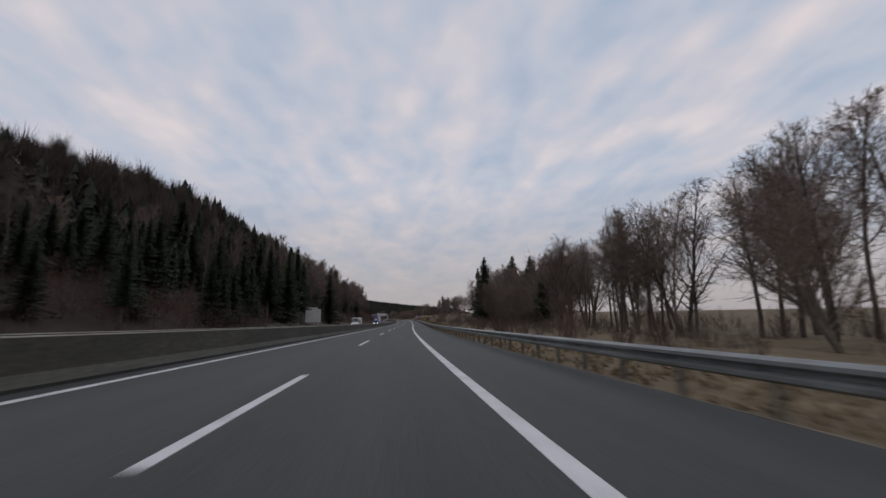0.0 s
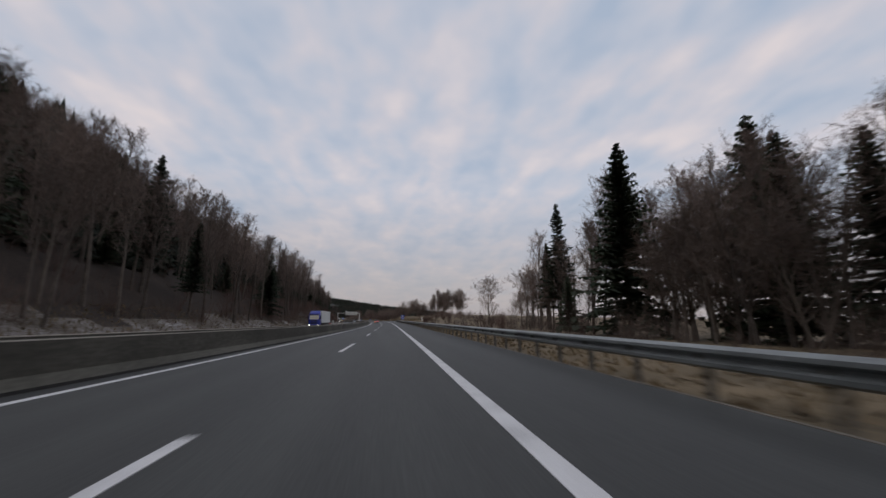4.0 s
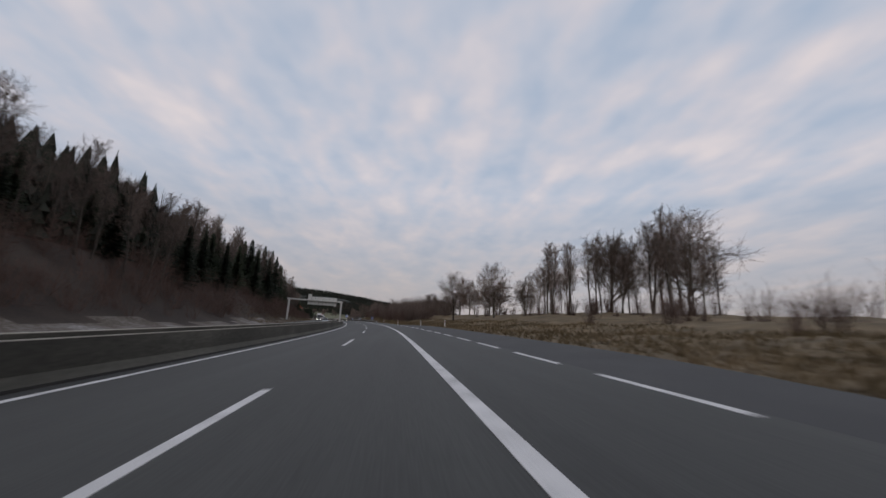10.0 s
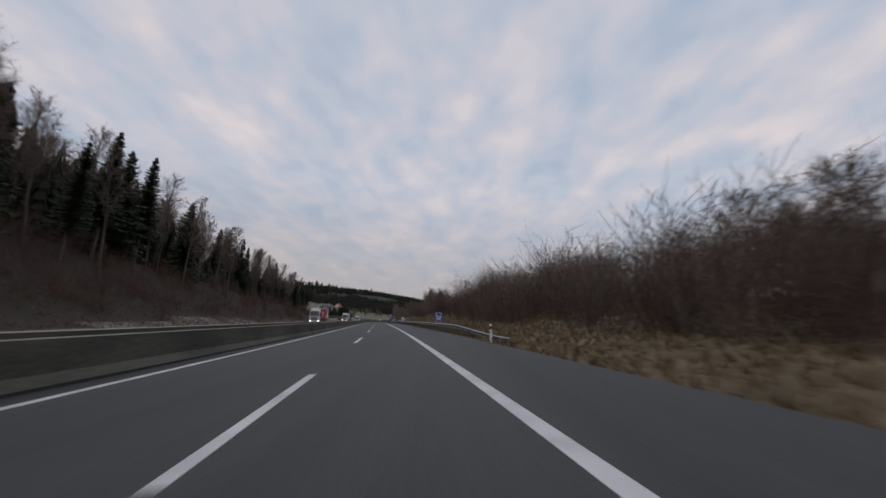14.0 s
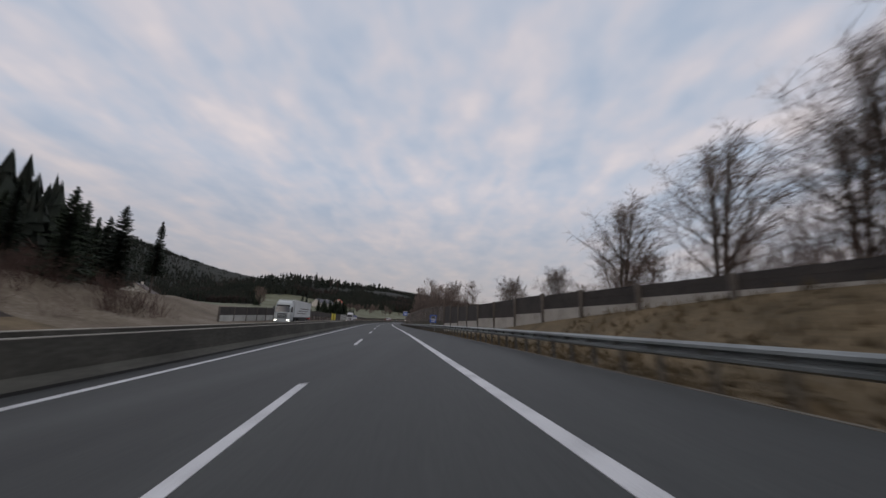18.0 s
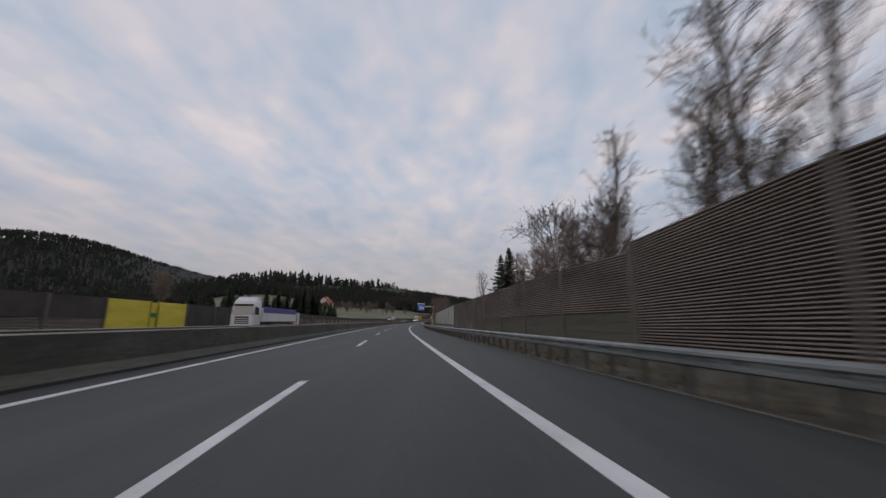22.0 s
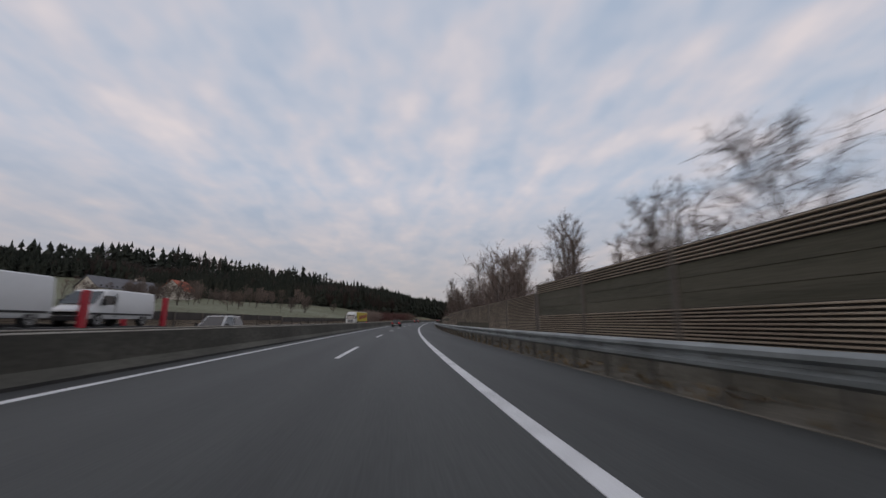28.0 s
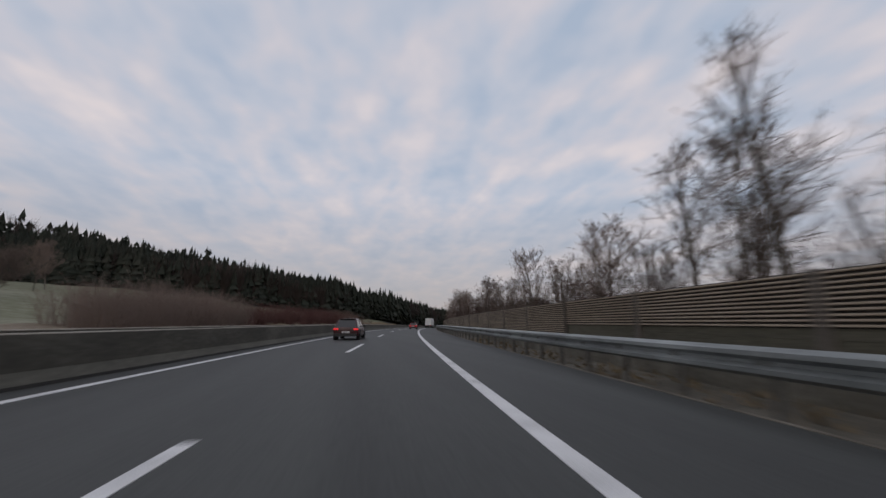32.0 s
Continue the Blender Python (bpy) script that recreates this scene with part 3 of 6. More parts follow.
def shrub(name, label, seed, height=3.0, stems=26, spread=1.6, twigs=9, mat=None, sides=3):
    rng = np.random.default_rng(seed)
    wood, tips = [], []
    for i in range(stems):
        a = rng.uniform(0, 2 * math.pi)
        b = np.array([math.cos(a), math.sin(a), 0]) * rng.uniform(0, 0.5 * spread)
        w = np.array([math.cos(a) * rng.uniform(0.05, 0.5), math.sin(a) * rng.uniform(0.05, 0.5), 1.0]) + rng.normal(0, 0.12, 3)
        w /= np.linalg.norm(w)
        L = height * rng.uniform(0.6, 1.05)
        p, m = b + np.array([0, 0, -0.2]), 4
        for k in range(m):
            w = w + rng.normal(0, 0.12, 3) + np.array([0, 0, 0.05])
            w /= np.linalg.norm(w)
            q = p + w * L / m
            wood.append((p, q, 0.022 * (1 - k / m * 0.7), 0.022 * (1 - (k + 1) / m * 0.7), sides))
            for z in range(max(1, twigs // 3)):
                g = p + (q - p) * rng.uniform(0, 1)
                tw = w * 0.7 + rng.normal(0, 0.5, 3)
                tips.append((g, g + tw / np.linalg.norm(tw) * L * 0.24 * rng.uniform(0.5, 1.3), 0.012, 0.006, 2))
            p = q
    return name, label, tubes_mesh("stem_clump", wood, mat or BRUSH), tubes_mesh("brushwood", tips, mat or BRUSH)


def plant(kind, s, d, size=1.0, turn=0.0, h=None, group="", lean=0.0, category="tree"):
    name, label, a, b = kind
    base = float(land(s, d)) if h is None else h
    p = place(s, d, base)
    ob = thing(name, label, category, Matrix.Translation(Vector(p)) @ pose(0, 0, 0, lean, 0, turn), group)
    ob.scale = (size, size, size)
    for me in (a, b):
        piece = part(me.name.split(".")[0], me, None, ob)
        if piece.name.startswith(("stem_clump", "brushwood")):
            tagged(piece, kind="stuff")
    return ob


OAK = bare_tree("oak_tree", "leafless spreading oak with crooked limbs on a grassy bank", 5, height=10.5, spread=4.7, limbs=28, subs=12, twigs=12, first=0.18, rise_up=0.75, crook=0.27, trunk_r=0.24)
ROUND = [bare_tree("round_crowned_tree", "leafless round-crowned tree with a fan of fine branches", 91 + i, height=10, spread=4.0, limbs=38, subs=10, twigs=12, first=0.14, rise_up=1.15, crook=0.12, forks=2, trunk_r=0.19) for i in range(2)]
BROAD = [bare_tree("bare_tree", "leafless broad-crowned roadside tree with fine twigs", 11 + i, height=11 + i, spread=3.6, limbs=24, subs=9, twigs=11, first=0.22, rise_up=1.0, crook=0.13) for i in range(3)]
TALL = [bare_tree("slender_tree", "tall slender leafless tree with a high crown", 21 + i, height=15 + i, spread=3.0, limbs=24, subs=8, twigs=10, first=0.30, rise_up=1.5, crook=0.1) for i in range(3)]
WOOD = [bare_tree("forest_tree", "slim leafless forest tree with a bare trunk", 31 + i, height=14 + i, spread=2.8, limbs=19, subs=8, twigs=10, first=0.38, rise_up=1.5, crook=0.1, trunk_r=0.17) for i in range(3)]
MULTI = [bare_tree("many_stemmed_tree", "many-stemmed leafless tree behind the noise wall", 41 + i, height=9.5 + i, spread=2.6, limbs=30, subs=7, twigs=9, first=0.15, rise_up=1.7, crook=0.12, forks=5, trunk_r=0.12) for i in range(3)]
SPRUCE = [spruce("spruce", "dark green spruce with drooping branches", 51 + i, 15 + i * 1.5, 4.0 + 0.4 * i) for i in range(3)]
PINE = [spruce("forest_spruce", "dark forest spruce with a bare lower trunk", 61 + i, 18, 3.6, 44, 0.26, 9, 7) for i in range(2)]
SHRUB = [shrub("shrub", "leafless reddish-brown shrub of thin upright stems", 71 + i, 3.2 + 0.5 * i, 26, 1.8) for i in range(3)]
THICKET = [shrub("thicket", "dense leafless thicket of upright grey-brown stems", 81 + i, 6.0, 34, 2.6, 12, TWIG) for i in range(3)]

LIGHT_SHRUB = [shrub("shrub", "", 171 + i, 3.2 + 0.5 * i, 17, 1.8, 3, BRUSH, 2) for i in range(4)]
LIGHT_THICKET = [shrub("thicket", "", 181 + i, 6.0, 28, 2.6, 8, TWIG, 2) for i in range(4)]
rng = np.random.default_rng(7)


def pick(kinds):
    return kinds[int(rng.integers(len(kinds)))]


def brush_stuff(name, label, kinds, spots, mat):
    """Many shrubs that nobody could count, joined into one mesh."""
    vs, qs, base = [], [], 0
    forms = []
    for k in kinds:
        pv, pq, n0 = [], [], 0
        for me in k[2:]:
            v = np.empty(len(me.vertices) * 3, np.float32)
            me.vertices.foreach_get("co", v)
            q = np.empty(len(me.loops), np.int32)
            me.loops.foreach_get("vertex_index", q)
            pv.append(v.reshape(-1, 3))
            pq.append(q.reshape(-1, 4) + n0)
            n0 += len(me.vertices)
        forms.append((np.concatenate(pv), np.concatenate(pq)))
    for i, (s, d, size, turn) in enumerate(spots):
        v, q = forms[i % len(forms)]
        c, w = math.cos(turn), math.sin(turn)
        p = place(s, d, float(land(s, d)))
        vs.append(np.stack([v[:, 0] * c - v[:, 1] * w, v[:, 0] * w + v[:, 1] * c, v[:, 2]], 1) * size + p)
        qs.append(q + base)
        base += len(v)
    return tagged(new(name, mesh_fast(name, np.concatenate(vs), np.concatenate(qs), mat)), label, "brushwood", kind="stuff")


def spread(n, s0, s1, d0, d1, k0, k1, seed):
    g = np.random.default_rng(seed)
    return list(zip(g.uniform(s0, s1, n), g.uniform(d0, d1, n), g.uniform(k0, k1, n), g.uniform(0, 6.28, n)))


def tall_as(kind, s, d, top, turn=None, group="", h=None):
    """A tree whose tip stands so high over the road's plane."""
    me = kind[3]
    z = np.empty(len(me.vertices) * 3, np.float32)
    me.vertices.foreach_get("co", z)
    foot = float(land(s, d))
    return plant(kind, s, d, (top - foot) / float(z.reshape(-1, 3)[:, 2].max()), rng.uniform(0, 360) if turn is None else turn, group=group)


# tall trees across the field edge behind the first guard rail
ROW_TOP = [(-20, 20), (40, 22), (64, 23), (71, 20), (92, 19), (104, 20), (130, 22.5), (158, 24), (186, 22), (196, 16), (206, 12)]
for i in range(84):
    s = -12 + 214 * (i + rng.uniform(0, 0.9)) / 84
    far = rng.uniform(34, 50)
    tall_as(pick(TALL + WOOD + ROUND + TALL), s, far, float(along(ROW_TOP, s)) * rng.uniform(0.82, 1.0) * (far / 42) ** 0.8, group="trees beside the guard rail")
for i in range(26):
    s = rng.uniform(10, 200)
    tall_as(pick(BROAD + ROUND), s, rng.uniform(29, 38), float(along(ROW_TOP, s)) * rng.uniform(0.45, 0.7), group="trees beside the guard rail")
for s, d, top in ((162, 35, 27.5), (134, 46.4, 23.6), (137, 48, 21.5), (150, 44.3, 26), (146, 43, 22), (128, 45, 21), (85, 33, 12), (141, 47, 20), (176, 33, 9), (180, 35, 8)):
    tall_as(SPRUCE[int(s) % 3], s, d, top, s * 7, "trees beside the guard rail")
tall_as(PINE[0], 187, 36.7, 25.7, 30, "trees beside the guard rail")
tall_as(PINE[1], 196, 38, 19, 30, "trees beside the guard rail")
for kind, s, d, top in ((BROAD[0], 229, 33, 15.4), (TALL[0], 191, 34, 21), (TALL[2], 167, 36, 25.2), (TALL[0], 168.5, 38.5, 26), (TALL[1], 197, 33, 14.8), (ROUND[1], 81, 41.5, 20.8), (ROUND[0], 77, 33.5, 19.2), (TALL[1], 64, 39.5, 22), (TALL[2], 226, 46.6, 17), (TALL[0], 222, 44, 14),
                        (TALL[0], 206, 42, 18.5), (TALL[2], 209, 45, 17.5), (BROAD[0], 212, 43, 16), (TALL[1], 215, 46, 17), (TALL[0], 218, 42.5, 14.5), (BROAD[2], 203, 44, 17),
                        (BROAD[1], 233, 45, 11), (TALL[1], 240, 48, 12), (BROAD[2], 246, 47, 9)):
    tall_as(kind, s, d, top, s * 3, "trees beside the guard rail")
for i in range(46):
    plant(pick(SHRUB), rng.uniform(5, 250), rng.uniform(11, 22), rng.uniform(0.4, 0.8), rng.uniform(0, 360), category="shrub", group="shrubs beside the road")
# the clump by the lay-by and the row on the bank
for i in range(40):
    s = rng.uniform(330, 408)
    tall_as(pick(BROAD + TALL), s, rng.uniform(37, 52), rng.uniform(14, 20.5) if s < 384 else rng.uniform(10, 14), group="trees on the bank")
for kind, s, d, top in ((OAK, 343, 50.6, 21.5), (ROUND[0], 350, 42, 19.4), (TALL[1], 354, 40.5, 18.4), (TALL[0], 376, 44.8, 23.3), (TALL[2], 378, 46, 22)):
    tall_as(kind, s, d, top, s * 3, "trees on the bank")
for s, d, top in ((384, 22.2, 14.3), (374.5, 29.3, 15.8), (418, 34.2, 17.2), (411.5, 35.5, 16), (422, 41, 14), (397, 40, 15), (404, 42, 13.5), (390, 34, 12.5), (427, 37, 13), (366, 33, 11)):
    tall_as(OAK, s, d, top, s * 3, "oaks on the bank")
for i in range(12):
    tall_as(pick(BROAD + ROUND), rng.uniform(428, 446), rng.uniform(27, 37), rng.uniform(9, 12.5), group="trees on the bank")
for i in range(22):
    plant(pick(SHRUB), rng.uniform(275, 330), rng.uniform(22, 34), rng.uniform(0.4, 0.75), rng.uniform(0, 360), category="shrub", group="shrubs on the bank")
for i in range(40):
    plant(pick(SHRUB), rng.uniform(328, 400), rng.uniform(33, 42), rng.uniform(0.5, 1.0), rng.uniform(0, 360), category="shrub", group="shrubs on the bank")
# thicket on the cutting
for i in range(190):
    s = rng.uniform(414, 540)
    d = rng.uniform(14.5, 33)
    plant(pick(THICKET), s, d, rng.uniform(0.75, 1.25) * (1.05 if s < 490 else 0.5), rng.uniform(0, 360), category="shrub", group="thicket on the cutting")
for i in range(26):
    plant(pick(SHRUB), rng.uniform(500, 556), rng.uniform(17, 30), rng.uniform(0.6, 1.1), rng.uniform(0, 360), category="shrub", group="shrubs on the cutting")
for s, d, k in ((568, 19, 0.82), (560.5, 20, 0.95), (556, 23, 0.9), (552, 19, 0.95), (582, 20, 0.6), (594, 19, 0.68), (546, 22, 0.9), (575, 24, 0.62)):
    plant(ROUND[int(s) % 2], s, d, k, s * 3, group="round trees behind the noise wall")
for i in range(9):
    plant(pick(BROAD + MULTI), rng.uniform(570, 600), rng.uniform(20, 28), rng.uniform(0.4, 0.5), rng.uniform(0, 360), group="trees behind the noise wall")
for s, d, k in ((986, 12, 0.58), (991, 13.5, 0.54), (954, 11, 0.80), (651, 11.4, 0.74), (663, 11.6, 0.6), (645.5, 11.8, 0.66), (674, 11.2, 0.62), (684, 12, 0.42), (690, 12.5, 0.42)):
    plant(TALL[int(s) % 3], s, d, k, s * 3, group="trees behind the noise wall")
tall_as(TALL[1], 676.5, 12.6, 14.0, 20, "trees behind the noise wall")
for s, d, top in ((893, 11.4, 10.2), (900, 13, 8.0), (836, 13, 8.5)):
    tall_as(ROUND[int(s) % 2], s, d, top, s * 3, "trees behind the noise wall")
# trees behind the noise wall
s = 592.0
while s < 1180:
    tall = 655 < s < 712 and rng.random() < 0.6 or 870 < s < 955 and rng.random() < 0.12
    kind = pick(TALL) if tall else pick(MULTI + MULTI + BROAD)
    size = along([(592, 0.48), (612, 0.62), (624, 0.8), (640, 0.74), (655, 0.56), (670, 0.62), (690, 0.56), (715, 0.46), (720, 0.28), (765, 0.34), (774, 0.7), (800, 0.8), (830, 0.72), (860, 0.62), (905, 0.52), (925, 0.66), (960, 0.74), (985, 0.58), (1180, 0.56)], s) * rng.uniform(0.85, 1.12)
    plant(kind, s, rng.uniform(11, 15.5), float(size), rng.uniform(0, 360), group="trees behind the noise wall")
    s += rng.uniform(2.0, 3.6) if s > 618 else rng.uniform(4, 7)
for s, d, top in ((752, 26.1, 18.3), (757, 25.3, 17.6), (754, 34, 15), (745, 27, 12.5), (740, 28.5, 11.5), (734, 27, 11), (728, 29, 10.5), (761, 29, 12)):
    tall_as(SPRUCE[(int(s) + 1) % 3], s, d, top, s * 5, "spruces behind the noise wall")
for kind, s, d, top in ((BROAD[1], 746, 33, 19), (BROAD[0], 722, 26, 20.5), (BROAD[2], 715, 28, 19.5), (TALL[0], 727, 30, 19)):
    tall_as(kind, s, d, top, s * 3, "trees behind the noise wall")
# the wood on the left bank
WOOD_SIZE = [(-20, 0.6), (45, 0.62), (70, 0.74), (84, 1.0), (150, 1.15), (200, 1.14), (275, 1.08), (290, 0.98), (310, 0.86), (345, 0.80), (385, 0.84), (425, 1.05), (470, 1.0), (505, 0.8), (530, 0.83), (560, 0.8), (600, 0.64)]
DARK_SHARE = [(-20, 0.95), (60, 0.92), (100, 0.5), (150, 0.12), (280, 0.06), (330, 0.2), (380, 0.4), (430, 0.62), (465, 0.4), (490, 0.12), (560, 0.15), (580, 0.6), (600, 0.9)]
s = -14.0
while s < 604:
    end = float(along([(-20, 0), (200, 0), (270, 5), (500, 5), (560, 6), (600, 9)], s))
    for row in range(3):
        d = -(27 + end + row * 9 + rng.uniform(-3.5, 3.5))
        dark = rng.random() < float(along(DARK_SHARE, s)) * (1.15, 0.9, 0.45)[row]
        kind = pick(PINE + SPRUCE) if dark else pick(WOOD + TALL)
        plant(kind, s + rng.uniform(-2, 2), d, rng.uniform(0.72, 1.08) * float(along(WOOD_SIZE, s)) * (0.92 if dark else 1.06), rng.uniform(0, 360), group="trees of the wood")
    if rng.random() < (0.3 if 130 < s < 350 else 0.8):
        plant(pick(SPRUCE), s + rng.uniform(-2, 2), -(28 + end + rng.uniform(0, 12)), rng.uniform(0.32, 0.5), rng.uniform(0, 360), group="young spruces of the wood")
    s += 3.3
for i in range(34):
    s = rng.uniform(468, 566)
    plant(pick(WOOD + WOOD + PINE), s, -rng.uniform(31, 52), rng.uniform(0.72, 0.9), rng.uniform(0, 360), group="trees of the wood")
brush_stuff("bank_brushwood", "reddish-brown leafless brushwood on the bank of the opposite carriageway", LIGHT_SHRUB,
            [q for q in spread(940, 0, 595, -44, -22.5, 0.45, 1.05, 31) + spread(520, 290, 560, -40, -23.5, 0.5, 1.0, 41) + spread(560, 190, 470, -38, -24.5, 0.6, 1.15, 51) + spread(150, -10, 85, -31, -22.5, 0.6, 1.1, 52) if not (80 < q[0] < 110 and q[1] > -30) and not 284 < q[0] < 291 and not (q[0] > 556 and q[1] > -40)], BRUSH)
brush_stuff("field_hedge", "leafless hedge along the field beyond the trees", LIGHT_THICKET, spread(170, -10, 300, 34, 70, 0.4, 0.8, 32) + spread(200, 0, 215, 14, 34, 0.2, 0.45, 36) + spread(120, 200, 300, 36, 62, 0.22, 0.42, 42), TWIG)
brush_stuff("wall_brushwood", "leafless brushwood behind the noise wall", LIGHT_THICKET, spread(150, 660, 1150, 11, 16, 0.45, 0.8, 33), TWIG)
brush_stuff("bend_brushwood", "dense leafless brushwood beside the bend", LIGHT_THICKET, spread(150, 900, 1160, 11, 17, 0.6, 0.95, 34), BRUSH)
brush_stuff("meadow_brushwood", "brown brushwood below the meadow", LIGHT_SHRUB, spread(120, 830, 985, -36, -23, 0.4, 0.8, 35) + spread(150, 1110, 1150, -36, -24, 0.7, 1.1, 37) + spread(170, 566, 592, -42, -23, 0.5, 1.0, 57), BRUSH)
brush_stuff("brown_thicket", "dense brown leafless thicket beside the opposite carriageway", LIGHT_THICKET, spread(130, 1014, 1043, -31, -23.5, 0.6, 0.95, 61), TWIG)
brush_stuff("red_brushwood", "row of dark red leafless bushes beside the opposite carriageway", LIGHT_SHRUB, spread(330, 1045, 1114, -32, -26, 0.8, 1.15, 62), RED_BRUSH)
brush_stuff("bank_thicket", "brown leafless thicket on the field beyond the guard rail", LIGHT_THICKET, spread(60, 284, 325, 28, 46, 0.4, 0.62, 63), TWIG)
for i in range(44):
    s = rng.uniform(826, 856) if i < 36 else rng.uniform(868, 884)
    tall_as(pick(SPRUCE), s, -rng.uniform(43, 60), rng.uniform(10.5, 15.2) * (1.0 if s < 860 else 0.7), group="spruces behind the left noise wall")
for s, d, top in ((820, -66, 15), (822, -64, 12.5), (818, -68, 13.5), (812, -66, 15.2), (814, -69, 11.5), (895, -146, 19.8), (893, -143, 17), (897, -149, 16)):
    tall_as(SPRUCE[int(s) % 3], s, d, top, s * 5, "spruces behind the left noise wall")
tall_as(ROUND[0], 824, -101, 21.8, 40, "trees on the meadow")
for i in range(64):
    plant(pick(BROAD + ROUND), rng.uniform(985, 1085), -rng.uniform(60, 140), rng.uniform(0.5, 0.8), rng.uniform(0, 360), group="orchard trees on the meadow")


def far_forest(name, label, spots, seed, tiers=6, points=8, bare=0.15):
    """Many conifers and some bare trees, too far off to count, in one mesh."""
    g = np.random.default_rng(seed)
    spots = np.array(spots, float)
    foot = place(spots[:, 0], spots[:, 1], land(spots[:, 0], spots[:, 1]))
    ok = ~in_glade(foot[:, 0], foot[:, 1])
    foot, big = foot[ok], spots[ok, 2]
    n = len(foot)
    patch = np.sin(foot[:, 0] * 0.045) + np.sin(foot[:, 1] * 0.06 + 1.0) + g.normal(0, 0.6, n)
    leafless = patch > np.quantile(patch, 1 - bare)
    H = (14 + g.normal(0, 1.9, n) + 1.6 * np.sin(foot[:, 0] * 0.11 + foot[:, 1] * 0.07)) * big
    H = np.maximum(H, 7 * big)
    W = g.uniform(2.3, 3.6, n) * big
    verts, faces, kinds, base = [], [], [], 0
    # conifers: drooping blades set round the stem, each with a reach of its own
    c = np.flatnonzero(~leafless)
    m = len(c)
    for i in range(tiers):
        w = 1.25 * (1 - i / tiers) ** 0.7
        a = (np.arange(points) + g.uniform(-0.4, 0.4, (m, points))) * 2 * math.pi / points + i
        z0 = 0.04 + 0.82 * i / tiers + g.uniform(-0.06, 0.06, (m, points))
        z1 = np.minimum(1.0, z0 + g.uniform(0.16, 0.30, (m, points)))
        r = W[c, None] * w * g.uniform(0.55, 1.25, (m, points))
        half = 1.5 * math.pi / points

        def rim(turn, share, z):
            return np.stack([foot[c, 0, None] + share * r * np.cos(a + turn), foot[c, 1, None] + share * r * np.sin(a + turn), foot[c, 2, None] + H[c, None] * z], -1)
        verts.append(np.stack([rim(-half, 1.0, z0), rim(half, 0.8, z0 + 0.02), rim(0.0, 0.06, z1)], 2).reshape(-1, 3))
        faces.append(base + np.arange(m * points * 3).reshape(-1, 3))
        kinds.append(np.zeros(m * points, np.int32))
        base += m * points * 3
    # bare trees: a spray of thin twigs over a stem
    q = np.flatnonzero(leafless)
    m, twigs = len(q), 14 * tiers
    if m:
        a, lift = g.uniform(0, 2 * math.pi, (m, twigs)), g.uniform(0.25, 0.75, (m, twigs))
        reach = W[q, None] * 1.15 * np.sin(np.clip((lift - 0.1) * 3.4, 0.3, 2.8)) * g.uniform(0.5, 1.2, (m, twigs))
        hq = H[q, None] * 0.92
        b0 = np.stack([foot[q, 0, None] + 0.15 * reach * np.cos(a), foot[q, 1, None] + 0.15 * reach * np.sin(a), foot[q, 2, None] + hq * (lift - 0.2)], -1)
        e0 = np.stack([foot[q, 0, None] + reach * np.cos(a), foot[q, 1, None] + reach * np.sin(a), foot[q, 2, None] + hq * np.minimum(1.0, lift + g.uniform(0.1, 0.32, (m, twigs)))], -1)
        side = np.stack([-np.sin(a), np.cos(a), 0 * a], -1) * 0.15 * big[q, None, None]
        verts.append(np.stack([b0 - side, b0 + side, e0], 2).reshape(-1, 3))
        faces.append(base + np.arange(m * twigs * 3).reshape(-1, 3))
        kinds.append(np.ones(m * twigs, np.int32))
        base += m * twigs * 3
    verts, faces, kinds = np.concatenate(verts), np.concatenate(faces), np.concatenate(kinds)
    me = bpy.data.meshes.new(name)
    me.vertices.add(len(verts))
    me.vertices.foreach_set("co", verts.astype(np.float32).ravel())
    me.loops.add(faces.size)
    me.loops.foreach_set("vertex_index", faces.astype(np.int32).ravel())
    me.polygons.add(len(faces))
    me.polygons.foreach_set("loop_start", np.arange(0, faces.size, 3, dtype=np.int32))
    me.materials.append(FAR_WOOD)
    me.materials.append(FAR_BARE)
    me.polygons.foreach_set("material_index", kinds)
    me.update(calc_edges=True)
    return tagged(new(name, me), label, "forest", kind="stuff")


def scatter(n, s0, s1, edge, deep, seed, big=1.0):
    g = np.random.default_rng(seed)
    out = []
    for _ in range(n):
        s = g.uniform(s0, s1)
        e = float(along(edge, s))
        out.append((s, e - deep * g.random() ** 1.7, big))
    return out


def sized(spots, table):
    return [(s, d, big * float(along(table, s))) for s, d, big in spots]


EDGE = [(850, -230), (980, -205), (1040, -190), (1072, -172), (1092, -110), (1120, -72), (1150, -50), (1190, -36), (1230, -28), (1500, -28)]
far_forest("forest_edge", "dark spruce forest with bare brown trees behind the meadow", sized(scatter(7000, 850, 1500, EDGE, 130, 3) + scatter(3500, 1000, 1200, EDGE, 150, 4), [(850, 0.66), (1000, 0.7), (1090, 0.8), (1150, 1.05), (1500, 1.15)]), 3, 6, 8, 0.3)
far_forest("forest_ahead", "dark wooded slope where the road bends away", scatter(900, 1180, 1600, [(1180, 60), (1300, 55), (1600, 60)], 0, 5) + [(s, 30 + 90 * q, 1.0) for s, q in np.random.default_rng(9).uniform((1230, 0), (1700, 1), (1200, 2))], 4, bare=0.5)
far_forest("forest_hill", "wooded hills on the horizon", [(s, d, 1.25) for s, d in np.random.default_rng(8).uniform((1050, -1850), (2700, -250), (20000, 2))], 6, 3, 6, 0.12)
far_forest("forest_hill_right", "low wooded ridge on the horizon", [(s, d, 1.2) for s, d in np.random.default_rng(12).uniform((1500, -250), (2900, 600), (5000, 2))], 7, 3, 6, 0.2)
